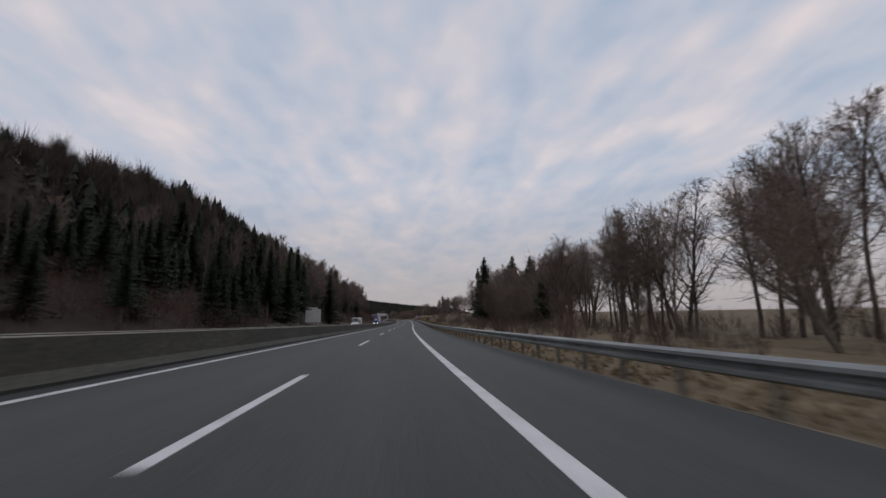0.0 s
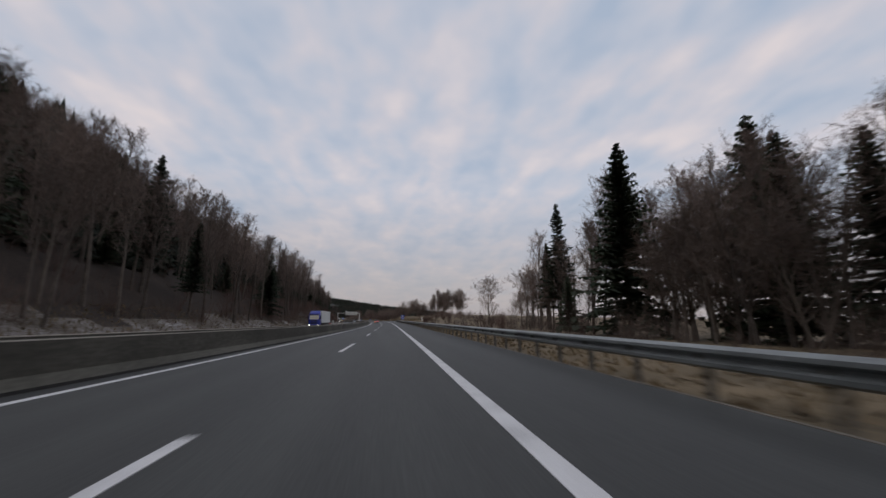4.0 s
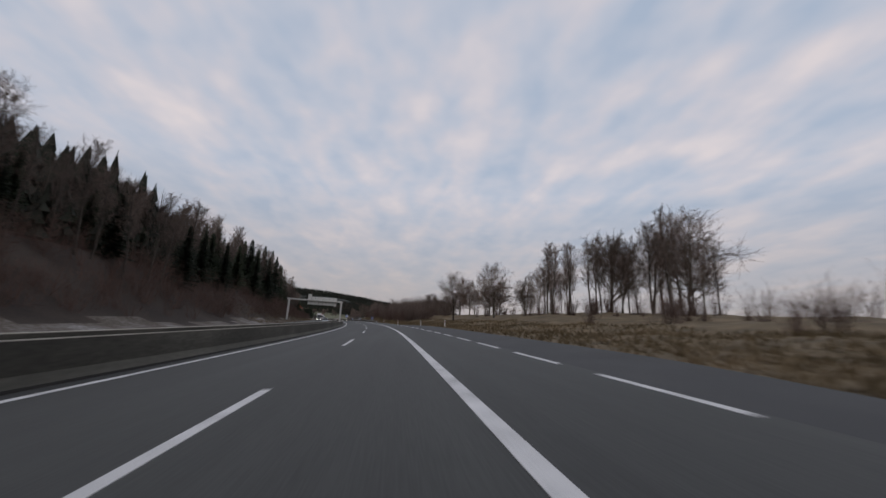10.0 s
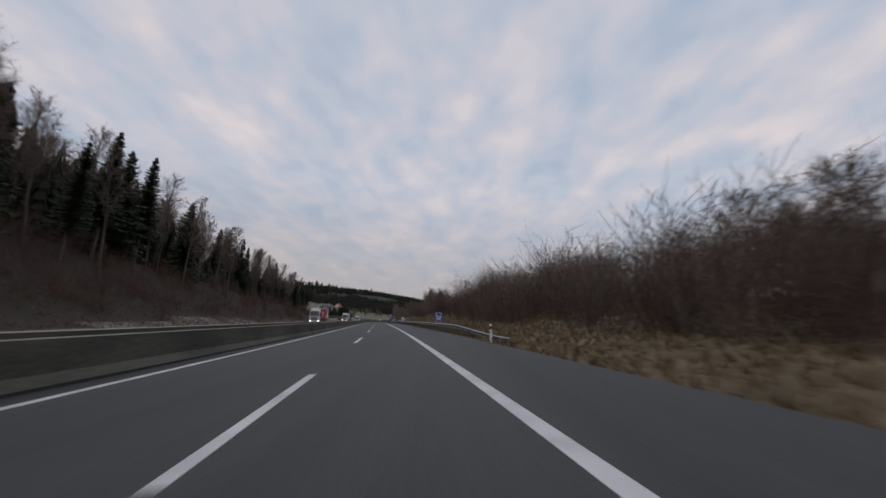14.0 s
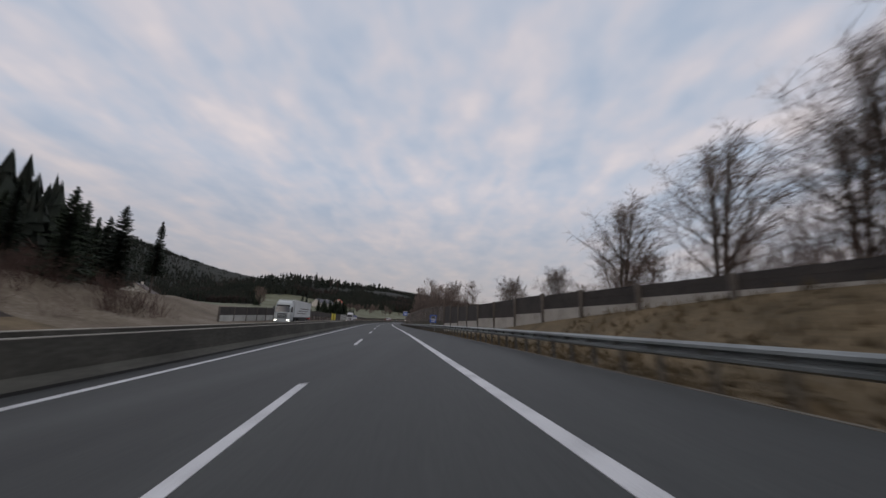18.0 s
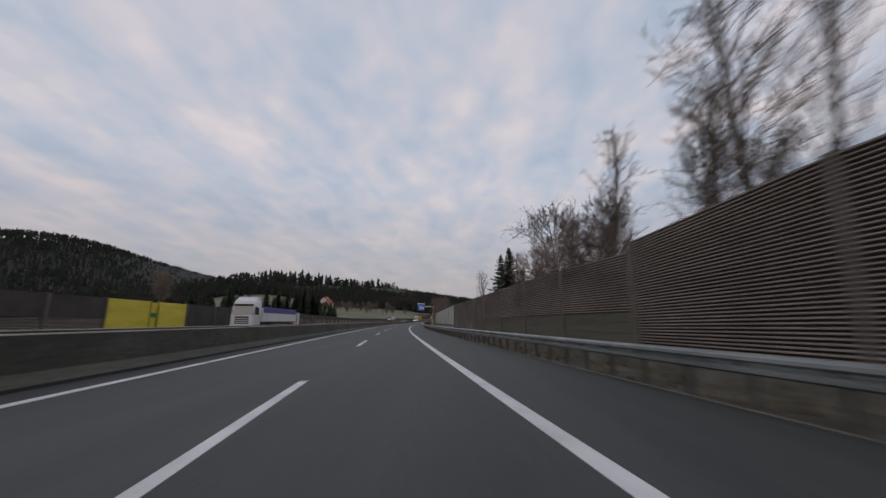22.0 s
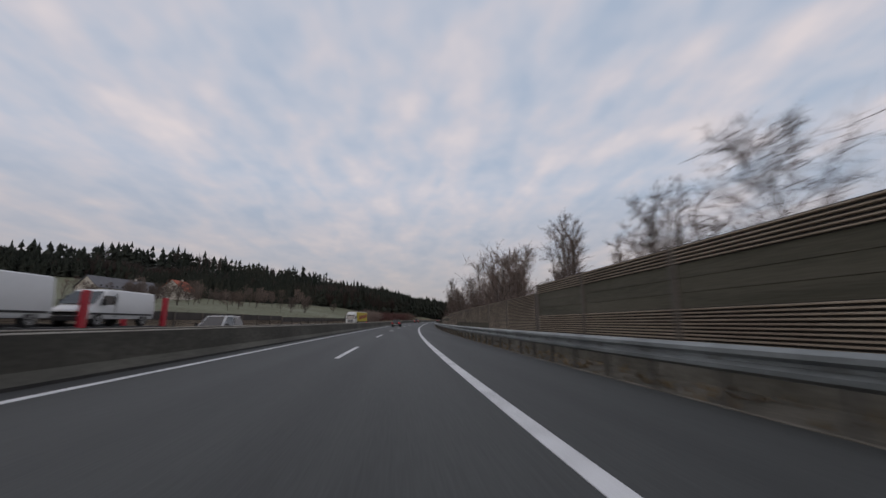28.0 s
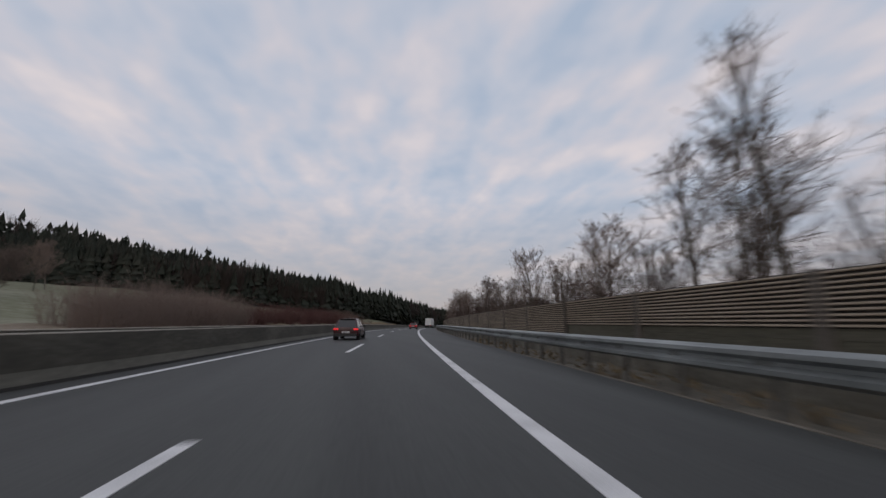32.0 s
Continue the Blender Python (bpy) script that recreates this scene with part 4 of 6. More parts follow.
far_forest("forest_back", "dense dark wood behind the bank", [(s, d, 1.0 if s > 150 else 0.8 if s > 75 else 0.34) for s, d in np.random.default_rng(13).uniform((-60, -110), (540, -50), (2300, 2)) if s > 62 or d > -68], 8, 6, 7, 0.8)
far_forest("forest_corner", "dark spruces where the wood ends above the meadow", [(s, d, 0.8) for s, d in np.random.default_rng(15).uniform((556, -80), (600, -40), (260, 2))], 16, 7, 9, 0.2)
far_forest("forest_fill", "dense undergrowth and young trees of the wood", [(s, d, 0.62) for s, d in np.random.default_rng(17).uniform((380, -64), (580, -38), (520, 2))], 18, 7, 9, 0.55)
far_forest("wood_understorey", "dark young spruces and undergrowth between the trunks of the wood", [(s, d, 0.36 if s > 75 else 0.5) for s, d in np.random.default_rng(19).uniform((-10, -62), (385, -33), (820, 2))], 20, 6, 8, 0.12)
brush_stuff("cutting_brushwood", "dense reddish-brown brushwood on the cutting", LIGHT_THICKET, spread(330, 420, 562, 13.5, 27, 0.4, 0.85, 38), BRUSH)

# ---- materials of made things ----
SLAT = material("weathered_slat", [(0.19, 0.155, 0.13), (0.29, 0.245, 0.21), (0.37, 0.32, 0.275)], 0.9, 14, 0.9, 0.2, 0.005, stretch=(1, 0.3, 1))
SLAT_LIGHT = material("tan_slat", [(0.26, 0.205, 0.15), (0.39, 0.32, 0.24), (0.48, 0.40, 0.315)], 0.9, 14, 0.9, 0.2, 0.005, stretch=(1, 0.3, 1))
# backing much darker than the slats: gap shade put into its colour
BACKING_SHADE = material("dark_backing", [(0.028, 0.025, 0.022), (0.05, 0.044, 0.038)], 1, 12, 0.95, 0.1)
BOARD = material("olive_board", [(0.062, 0.058, 0.040), (0.095, 0.088, 0.062), (0.125, 0.113, 0.083)], 0.6, 10, 0.9, 0.2, stretch=(1, 0.3, 3))
DARK_PANEL = material("dark_brown_panel", [(0.030, 0.026, 0.024), (0.05, 0.043, 0.038), (0.065, 0.055, 0.048)], 0.7, 12, 0.85, 0.2)
PLINTH = material("stained_plinth", [(0.07, 0.064, 0.05), (0.13, 0.12, 0.095), (0.21, 0.195, 0.165)], 0.7, 10, 0.9, 0.3, 0.01)
POST_GREY = material("post_concrete", [(0.10, 0.085, 0.072), (0.155, 0.135, 0.115)], 1.2, 12, 0.9, 0.2)
POST_DARK = material("post_dark", [(0.03, 0.03, 0.03), (0.06, 0.06, 0.06)], 1.2, 12, 0.7, 0.1)
WHITE_PANEL = material("pale_panel", [(0.40, 0.40, 0.365), (0.53, 0.53, 0.49), (0.60, 0.60, 0.56)], 0.8, 16, 0.8, 0.15)
YELLOW_BOARD = material("yellow_board", [(0.50, 0.40, 0.03), (0.62, 0.51, 0.05), (0.68, 0.57, 0.08)], 0.7, 14, 0.75, 0.2, stretch=(1, 0.3, 2))
GALV = material("pale_galvanised", [(0.40, 0.40, 0.38), (0.52, 0.52, 0.50), (0.60, 0.60, 0.57)], 1.1, 14, 0.6, 0.1, metal=0.2)
SIGN_BACK = material("sign_back", [(0.46, 0.47, 0.46), (0.58, 0.59, 0.57)], 0.9, 10, 0.6, 0.05, metal=0.1)
BLUE = material("sign_blue", [(0.012, 0.085, 0.40), (0.016, 0.10, 0.46)], 1, 20, 0.45, 0.0)
SIGN_WHITE = material("sign_white", [g3(0.68), g3(0.76)], 1, 20, 0.45, 0.0)
SIGN_GREEN = material("sign_green", [(0.0, 0.14, 0.07), (0.01, 0.19, 0.10)], 1, 20, 0.5, 0.0)
YELLOW_POST = material("yellow_post", [(0.30, 0.25, 0.03), (0.42, 0.35, 0.05)], 0.9, 12, 0.7, 0.2)
SIGN_YELLOW = material("sign_yellow", [(0.62, 0.58, 0.05), (0.7, 0.64, 0.08)], 1, 20, 0.5, 0.0)
SIGN_RED = material("sign_red", [(0.5, 0.05, 0.02), (0.58, 0.07, 0.03)], 1, 20, 0.5, 0.0)
BLACK = material("black_plastic", [g3(0.012), g3(0.022)], 3, 30, 0.6, 0.05)
RUBBER = material("rubber", [g3(0.016), g3(0.028)], 3, 30, 0.85, 0.1)
RIM = material("alloy", [g3(0.30), g3(0.42)], 3, 30, 0.35, 0.0, metal=0.8)
DARK_GLASS = material("dark_glass", [g3(0.012), g3(0.02)], 0.5, 3, 0.06, 0.0, specular=0.8)
LAMP_RED = glow("tail_lamp", (0.75, 0.02, 0.025), 0.75)
LAMP_AMBER = glow("amber_lamp", (1.0, 0.35, 0.05), 1.2)
HEADLIGHT = glow("headlight", (1.0, 0.93, 0.78), 6.0)
TARPAULIN = material("white_tarpaulin", [(0.55, 0.56, 0.55), (0.66, 0.67, 0.66)], 0.6, 9, 0.7, 0.1, 0.01)
CHASSIS = material("chassis", [g3(0.02), g3(0.045)], 2, 14, 0.8, 0.1)
ROOF_TILE = material("roof_tile", [(0.30, 0.07, 0.035), (0.42, 0.11, 0.06)], 1.0, 10, 0.85, 0.2)
PLASTER = material("plaster", [(0.5, 0.46, 0.40), (0.62, 0.58, 0.52)], 0.6, 9, 0.9, 0.1)
TIMBER = material("pole_timber", [(0.06, 0.05, 0.04), (0.11, 0.09, 0.075)], 2, 14, 0.9, 0.2)


def paint(name, colour, rough=0.35):
    c = np.array(colour)
    m = material(name, [tuple(c * 0.92), tuple(c)], 0.4, 5, rough, 0.0)
    m.node_tree.nodes["Principled BSDF"].inputs["Coat Weight"].default_value = 0.15
    return m


# ---- roadside edge and lay-by ----
DUST = material("road_dust", [(0.07, 0.064, 0.05), (0.13, 0.115, 0.09), (0.20, 0.18, 0.15)], 1.2, 16, 0.95, 0.3)
sweep("verge_edge", [(6.85, -0.1), (6.93, -0.1), (6.93, 0.006), (6.85, 0.006)], -60, 284, DUST, label="dusty pale edge of the asphalt", category="kerb", kind="structure")
sweep("verge_edge_far", [(6.85, -0.1), (6.94, -0.1), (6.94, 0.008), (6.85, 0.008)], 436, 1300, DUST, label="dusty pale edge of the asphalt", category="kerb", kind="structure")


def bay_edge(s):
    return (float(2.95 * rise((s - 280) / 22) * rise((374 - s) / 26)), 0.0)


n_bay = np.linspace(281, 373, 47)
verts = np.concatenate([place(n_bay, 6.85, -0.004), place(n_bay, 6.85 + np.array([bay_edge(q)[0] for q in n_bay]), -0.004)])
new_bay = new("lay_by", mesh_of("lay_by", verts, [(i, i + 1, i + 48, i + 47) for i in range(46)], ASPHALT_DARK))
tagged(new_bay, "darker asphalt of a lay-by beside the shoulder", "lay-by", kind="structure")
bay_marks = thing("lay_by_line", "broken white line between shoulder and lay-by", "road marking", kind="structure")
for k in range(15):
    s1 = 292.5 + 5.31 * k
    sweep("dash", [(6.60, 0), (6.75, 0), (6.75, 0.006), (6.60, 0.006)], s1 - 3.4, s1, PAINT_WHITE, 3.4, parent=bay_marks, shift=lambda q: (float(along([(280, 0.05), (325, -0.08), (358, -0.32), (375, -0.38)], q)), 0.0))

# ---- noise walls ----


def lamella_mesh(s0, s1, d, z00, z01, z10, z11, face=-1, pitch=0.088):
    """A ribbed panel: slats standing proud of a backing coloured dark for the shade in the gaps, between two heights at
    each end.
    """
    n = max(2, int(round((z01 - z00) / pitch)))
    verts, faces, mats = [], [], []

    def quad(points, mat):
        b = len(verts)
        verts.extend(points)
        faces.append((b, b + 1, b + 2, b + 3))
        mats.append(mat)

    def at(s, dd, u, za, zb):
        return place(s, dd, za + (zb - za) * u)

    out = d + face * 0.055
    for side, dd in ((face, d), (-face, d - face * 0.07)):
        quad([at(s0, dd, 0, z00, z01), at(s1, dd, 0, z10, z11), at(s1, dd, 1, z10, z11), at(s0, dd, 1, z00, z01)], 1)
    for i in range(n):
        u0, u1 = (i + 0.26) / n, (i + 0.78) / n
        ring = [(d, u0), (out, u0 + 0.10 / n), (out, u1 - 0.12 / n), (d, u1)]
        for (da, ua), (db, ub) in zip(ring, ring[1:]):
            quad([at(s0, da, ua, z00, z01), at(s1, da, ua, z10, z11), at(s1, db, ub, z10, z11), at(s0, db, ub, z00, z01)], 0)
    me = mesh_of("panel", verts, faces, [SLAT if s0 < 770 else SLAT_LIGHT, BACKING_SHADE])
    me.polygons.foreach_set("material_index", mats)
    return me


def slab_mesh(s0, s1, d, z00, z01, z10, z11, mat, thick=0.10, boards=1, gap=0.012):
    """A smooth panel, in one or more boards with open joints between."""
    verts, faces = [], []
    d, e = d if isinstance(d, tuple) else (d, d)
    for i in range(boards):
        u0, u1 = i / boards + (gap if i else 0), (i + 1) / boards
        b = len(verts)
        for s, d_at, za, zb in ((s0, d, z00, z01), (s1, e, z10, z11)):
            for dd in (d_at, d_at + thick):
                for u in (u0, u1):
                    verts.append(place(s, dd, za + (zb - za) * u))
        for f in ((0, 1, 3, 2), (4, 6, 7, 5), (0, 4, 5, 1), (2, 3, 7, 6), (1, 5, 7, 3), (0, 2, 6, 4)):
            faces.append(tuple(b + q for q in f))
    if boards > 1:
        b = len(verts)
        for s, d_at, za, zb in ((s0, d, z00, z01), (s1, e, z10, z11)):
            for dd in (d_at + 0.025, d_at + thick - 0.025):
                verts += [place(s, dd, za + 0.01), place(s, dd, zb - 0.01)]
        for f in ((0, 1, 3, 2), (4, 6, 7, 5), (0, 4, 5, 1), (2, 3, 7, 6), (1, 5, 7, 3), (0, 2, 6, 4)):
            faces.append(tuple(b + q for q in f))
    return mesh_of("panel", verts, faces, mat)


def wall_run(wall, s0, s1, d, top, bands, base=0.55, pitch=5.0, post=POST_GREY, face=-1, foot=-0.15, post_w=0.09):
    """Bays of a noise wall: posts, and between them panels in bands of (from, to, kind) as shares of the height."""
    n = max(1, int(round((s1 - s0) / pitch)))
    edge = np.linspace(s0, s1, n + 1)
    far = (lambda q: float(along(d, q))) if isinstance(d, list) else (lambda q: d)
    foot_at = (lambda q: float(along(base, q))) if isinstance(base, list) else (lambda q: base)
    for a, b in zip(edge, edge[1:]):
        dm = (far(a) + far(b)) / 2
        ta, tb = float(along(top, a)), float(along(top, b))
        ba = foot_at((a + b) / 2)
        for u0, u1, kind in bands:
            za, zb = ba + (ta - ba) * u0, ba + (ta - ba) * u1
            ya, yb = ba + (tb - ba) * u0, ba + (tb - ba) * u1
            if kind == "rib":
                me = lamella_mesh(a + 0.08, b - 0.08, dm, za, zb, ya, yb, face)
            elif kind == "flat":
                me = slab_mesh(a + 0.08, b - 0.08, dm, za, zb, ya, yb, BOARD, boards=3)
            else:
                me = slab_mesh(a + 0.05, b - 0.05, dm, za, zb, ya, yb, kind, gap=0.0035 if kind is WHITE_PANEL else 0.008, boards=7 if kind is YELLOW_BOARD else 22 if kind is WHITE_PANEL else 2 if kind is DARK_PANEL else 1)
            part("panel", me, None, wall)
        bm = box(-0.07, 0.19, -post_w, post_w, foot, ta + 0.03, 0.01)
        part("post", bm, post, wall).matrix_basis = stand(a, far(a))
    part("post", box(-0.07, 0.19, -post_w, post_w, foot, float(along(top, s1)) + 0.03, 0.01), post, wall).matrix_basis = stand(s1, far(s1))


RIGHT_TOP = [(540, 3.6), (560, 2.6), (580, 2.6), (598, 3.45), (620, 3.9), (645, 4.05), (677.9, 4.0), (678, 3.4), (684, 3.5), (716, 3.42), (733, 3.2), (748, 3.12), (772, 3.14), (800, 3.25), (835, 3.2), (873, 3.1)]
RIGHT_LOW = [(873, 2.72), (923.5, 2.6), (923.6, 2.22), (940, 2.22), (960, 2.07), (985, 2.1), (1100, 2.0), (1300, 2.0)]
wall_1 = thing("noise_wall_1", "dark brown noise wall on a stepped pale concrete plinth", "noise wall", kind="structure")
for s in np.arange(544, 592, 4.0):
    dd, de = (float(along([(540, 13.5), (560, 11.5), (576, 9.9), (592, 9.2)], q)) for q in (s, s + 4))
    step = math.ceil(float(along([(540, 2.1), (556, 1.85), (564, 1.6), (570, 1.35), (577, 1.2), (583, 1.05), (592, 0.75)], s + 2)) * 5) / 5
    top = float(along([(540, 2.55), (556, 2.5), (566, 2.7), (576, 2.65), (584, 2.75), (592, 3.2)], s + 2))
    low = min(float(land(s, dd)), float(land(s + 4, dd))) - 0.3
    part("plinth", slab_mesh(s, s + 4, (dd, de), low, step, low, step, CONCRETE_LIGHT, 0.16), None, wall_1)
    part("panel", slab_mesh(s + 0.03, s + 3.97, (dd, de), step, top, step, top, DARK_PANEL, 0.12, 2), None, wall_1)
    part("post", box(-0.05, 0.17, -0.06, 0.06, low, top + 0.04, 0.01), POST_GREY, wall_1).matrix_basis = stand(s, dd)
wall_2 = thing("noise_wall_2", "tall brown ribbed noise wall with grey posts", "noise wall", kind="structure")
wall_run(wall_2, 592, 646, 9.1, RIGHT_TOP, [(0, 0.27, "flat"), (0.27, 1, "rib")])
wall_run(wall_2, 646, 661, 9.1, RIGHT_TOP, [(0, 0.62, "rib"), (0.62, 0.86, "flat"), (0.86, 1, "rib")])
wall_run(wall_2, 661, 677.95, 9.1, RIGHT_TOP, [(0, 1, "rib")])
wall_run(wall_2, 678.05, 698, 9.1, RIGHT_TOP, [(0, 0.35, "flat"), (0.35, 1, "rib")])
wall_run(wall_2, 698.05, 715.95, 9.1, RIGHT_TOP, [(0, 1, "rib")])
wall_3 = thing("noise_wall_3", "pale grey noise wall of smooth panels between thin dark posts", "noise wall", kind="structure")
wall_run(wall_3, 716, 748.3, 9.1, RIGHT_TOP, [(0, 1, WHITE_PANEL)], pitch=2.05, post=POST_DARK, post_w=0.04)
sweep("ledge", [(8.98, 0.89), (9.10, 0.87), (9.10, 1.0), (8.98, 0.97)], 716.2, 748.1, POST_DARK, 2.0, parent=wall_3)
wall_run(wall_2, 748.4, 758.9, 9.1, RIGHT_TOP, [(0, 1, "rib")])
wall_4 = thing("noise_wall_4", "bright yellow boarded noise wall with an escape door", "noise wall", kind="structure")
wall_run(wall_4, 759.1, 764.4, 9.3, RIGHT_TOP, [(0, 1, YELLOW_BOARD)], base=0.2, pitch=5.5, post=YELLOW_POST, post_w=0.05)
wall_run(wall_4, 765.4, 770.8, 9.3, RIGHT_TOP, [(0, 1, YELLOW_BOARD)], base=0.2, pitch=5.5, post=YELLOW_POST, post_w=0.05)
_leaf = part("door", slab_mesh(764.47, 765.33, 9.36, 0.0, 2.3, 0.0, 2.3, YELLOW_BOARD, 0.05, 1), None, wall_4, "yellow escape door set back in the wall")
part("door_handle", box(-0.06, -0.02, -0.07, 0.07, 1.02, 1.06, 0.008), POST_DARK, _leaf).matrix_basis = stand(764.62, 9.36)
part("lintel", slab_mesh(764.47, 765.33, 9.34, 2.32, 3.12, 2.32, 3.12, YELLOW_BOARD, 0.08, 2), None, wall_4)


def escape_sign(s, d, h):
    g = thing("escape_sign", "green escape sign with a white arrow and symbol", "sign", stand(s, d, h))
    part("board", box(-0.5, 0.5, -0.02, 0.02, 0, 0.5, 0.008), SIGN_GREEN, g)
    part("symbol", box(-0.40, -0.12, -0.027, -0.0201, 0.1, 0.4), SIGN_WHITE, g)
    bm = box(0.02, 0.25, -0.027, -0.0201, 0.22, 0.28)
    f = [bm.verts.new(p) for p in ((0.25, -0.027, 0.14), (0.42, -0.027, 0.25), (0.25, -0.027, 0.36))]
    bm.faces.new(f)
    part("arrow", bm, SIGN_WHITE, g)


escape_sign(765.2, 9.1, 2.1)
wall_5 = thing("noise_wall_5", "brown noise wall with ribbed upper and smooth lower panels", "noise wall", kind="structure")
wall_run(wall_5, 771.1, 836, 9.1, RIGHT_TOP, [(0, 0.46, "flat"), (0.46, 1, "rib")])
wall_run(wall_5, 836, 858, 9.1, RIGHT_TOP, [(0, 1, "rib")])
wall_run(wall_5, 858, 873, 9.1, RIGHT_TOP, [(0, 0.40, "rib"), (0.40, 0.82, "flat"), (0.82, 1, "rib")])
wall_6 = thing("noise_wall_6", "low brown ribbed noise wall beside the bend", "noise wall", kind="structure")
wall_run(wall_6, 873.3, 885, 9.1, RIGHT_LOW, [(0, 1, "rib")])
wall_run(wall_6, 885.1, 908, 9.1, RIGHT_LOW, [(0, 0.3, "flat"), (0.3, 1, "rib")])
wall_run(wall_6, 908.1, 923.4, 9.1, RIGHT_LOW, [(0, 1, "rib")])
wall_run(wall_6, 923.7, 942, 9.1, RIGHT_LOW, [(0, 0.44, "rib"), (0.44, 0.72, "flat"), (0.72, 1, "rib")])
wall_run(wall_6, 942.1, 973, 9.1, RIGHT_LOW, [(0, 1, "rib")])
wall_run(wall_6, 973, 993, 9.1, RIGHT_LOW, [(0, 0.38, "flat"), (0.38, 1, "rib")])
wall_run(wall_6, 993, 1180, 9.1, RIGHT_LOW, [(0, 1, "rib")])
for k, (a, b) in enumerate(((592, 716), (716, 758.9), (771.2, 1180))):
    sweep("plinth_%d" % (k + 1), [(8.98, -0.4), (9.24, -0.4), (9.24, 0.55), (8.98, 0.55)], a, b, PLINTH, label="stained concrete plinth under the noise wall", category="plinth", kind="structure")
LEFT_TOP = [(596, 2.2), (616, 2.6), (634, 2.95), (680, 3.0), (755, 3.0), (756, 2.75), (790, 2.5), (830, 2.2), (930, 2.15)]
wall_7 = thing("noise_wall_7", "brown noise wall behind the opposite carriageway", "noise wall", kind="structure")
wall_run(wall_7, 598, 634, -21, LEFT_TOP, [(0, 0.42, WHITE_PANEL), (0.42, 1, DARK_PANEL)], base=0.25, face=1)
wall_run(wall_7, 634, 700.5, -21, LEFT_TOP, [(0, 0.45, "rib"), (0.45, 1, DARK_PANEL)], base=0.2, face=1)
wall_run(wall_7, 700.5, 705.9, -21, LEFT_TOP, [(0, 1, YELLOW_BOARD)], base=0.2, face=1, pitch=5.5, post=YELLOW_POST, post_w=0.05)
wall_run(wall_7, 707.1, 712, -21, LEFT_TOP, [(0, 1, YELLOW_BOARD)], base=0.2, face=1, pitch=5.5, post=YELLOW_POST, post_w=0.05)
_leaf = part("door", slab_mesh(705.98, 707.02, -21.06, 0.0, 2.3, 0.0, 2.3, YELLOW_BOARD, 0.05, 1), None, wall_7, "yellow escape door set back in the wall")
part("lintel", slab_mesh(705.98, 707.02, -21.04, 2.32, 2.9, 2.32, 2.9, YELLOW_BOARD, 0.08, 2), None, wall_7)
part("exit_sign", slab_mesh(706.1, 706.95, -20.93, 1.55, 1.95, 1.55, 1.95, SIGN_GREEN, 0.02, 1), None, _leaf, "small green escape sign")
wall_run(wall_7, 712, 724.5, -21, LEFT_TOP, [(0, 1, DARK_PANEL)], base=0.2, face=1)
wall_run(wall_7, 724.5, 755.5, -21, LEFT_TOP, [(0, 1, WHITE_PANEL)], base=0.2, face=1, pitch=2.2, post=POST_DARK, post_w=0.04)
wall_run(wall_7, 755.5, 924.5, -21, LEFT_TOP, [(0, 0.6, "rib"), (0.6, 1, DARK_PANEL)], base=0.2, face=1)
wall_8 = thing("noise_wall_8", "dark brown noise wall with a white end pier", "noise wall", kind="structure")
wall_run(wall_8, 925, 986, -21, [(920, 2.0), (990, 1.9)], [(0, 0.5, "rib"), (0.5, 1, DARK_PANEL)], base=0.2, face=1)
part("end_pier", box(-0.3, 0.3, -1.7, 1.7, -0.2, 3.5, 0.03), SIGN_WHITE, wall_8).matrix_basis = stand(990, -21)

# ---- gantry over the opposite carriageway, seen from behind ----


def gantry():
    g = thing("sign_gantry", "pale steel sign gantry seen from behind its boards", "gantry", stand(419, 0, 0, lean=False))
    z0 = float(place(419, -20.8)[2] - place(419, 0)[2])
    for x, zb in ((-21.9, z0), (-5.95, float(place(419, -6)[2] - place(419, 0)[2]))):
        bm = box(x - 0.28, x + 0.28, -0.28, 0.28, zb - 0.3, z0 + 7.05, 0.02)
        leg = part("leg", bm, GALV, g)
        part("base_plate", box(x - 0.45, x + 0.45, -0.45, 0.45, zb - 0.1, zb + 0.15, 0.02), CONCRETE_LIGHT, leg)
    part("beam", box(-22.5, -5.6, -0.3, 0.3, z0 + 6.85, z0 + 7.3, 0.02), GALV, g)
    for i in range(8):
        x = -16.4 + i * 1.12
        lo, hi = z0 + 5.7, z0 + 8.25 + (0.75 if i < 1 else 0)
        b = part("sign_board", box(x, x + 1.08, 0.46, 0.52, lo, hi, 0.01), SIGN_BACK, g)
        part("rib", box(x + 0.5, x + 0.58, 0.36, 0.46, lo + 0.1, hi - 0.1), GALV, b)
    part("flange", box(-16.5, -7.4, -0.4, -0.31, z0 + 6.98, z0 + 7.12), GALV, g)
    part("service_ladder", box(-8.0, -7.7, 0.31, 0.36, z0 + 5.4, z0 + 8.2), GALV, g)


gantry()


def board_sign():
    g = thing("direction_sign", "large direction sign seen from behind on steel posts", "road sign", stand(105, -22.8, float(land(105, -22.8)), 8, lean=False))
    for x in (-1.3, 1.3):
        part("post", tube((x, 0.08, -0.5), (x, 0.08, 4.6), 0.07), GALV, g)
    part("sign_board", box(-1.95, 1.1, -0.06, 0.0, 1.0, 4.9, 0.01), SIGN_BACK, g)
    part("sign_board", box(1.14, 1.95, -0.06, 0.0, 1.0, 4.4, 0.01), SIGN_BACK, g)
    for z in (1.8, 2.9, 3.9):
        part("rail", box(-1.9, 1.9, -0.09, -0.06, z, z + 0.08), GALV, g)


board_sign()


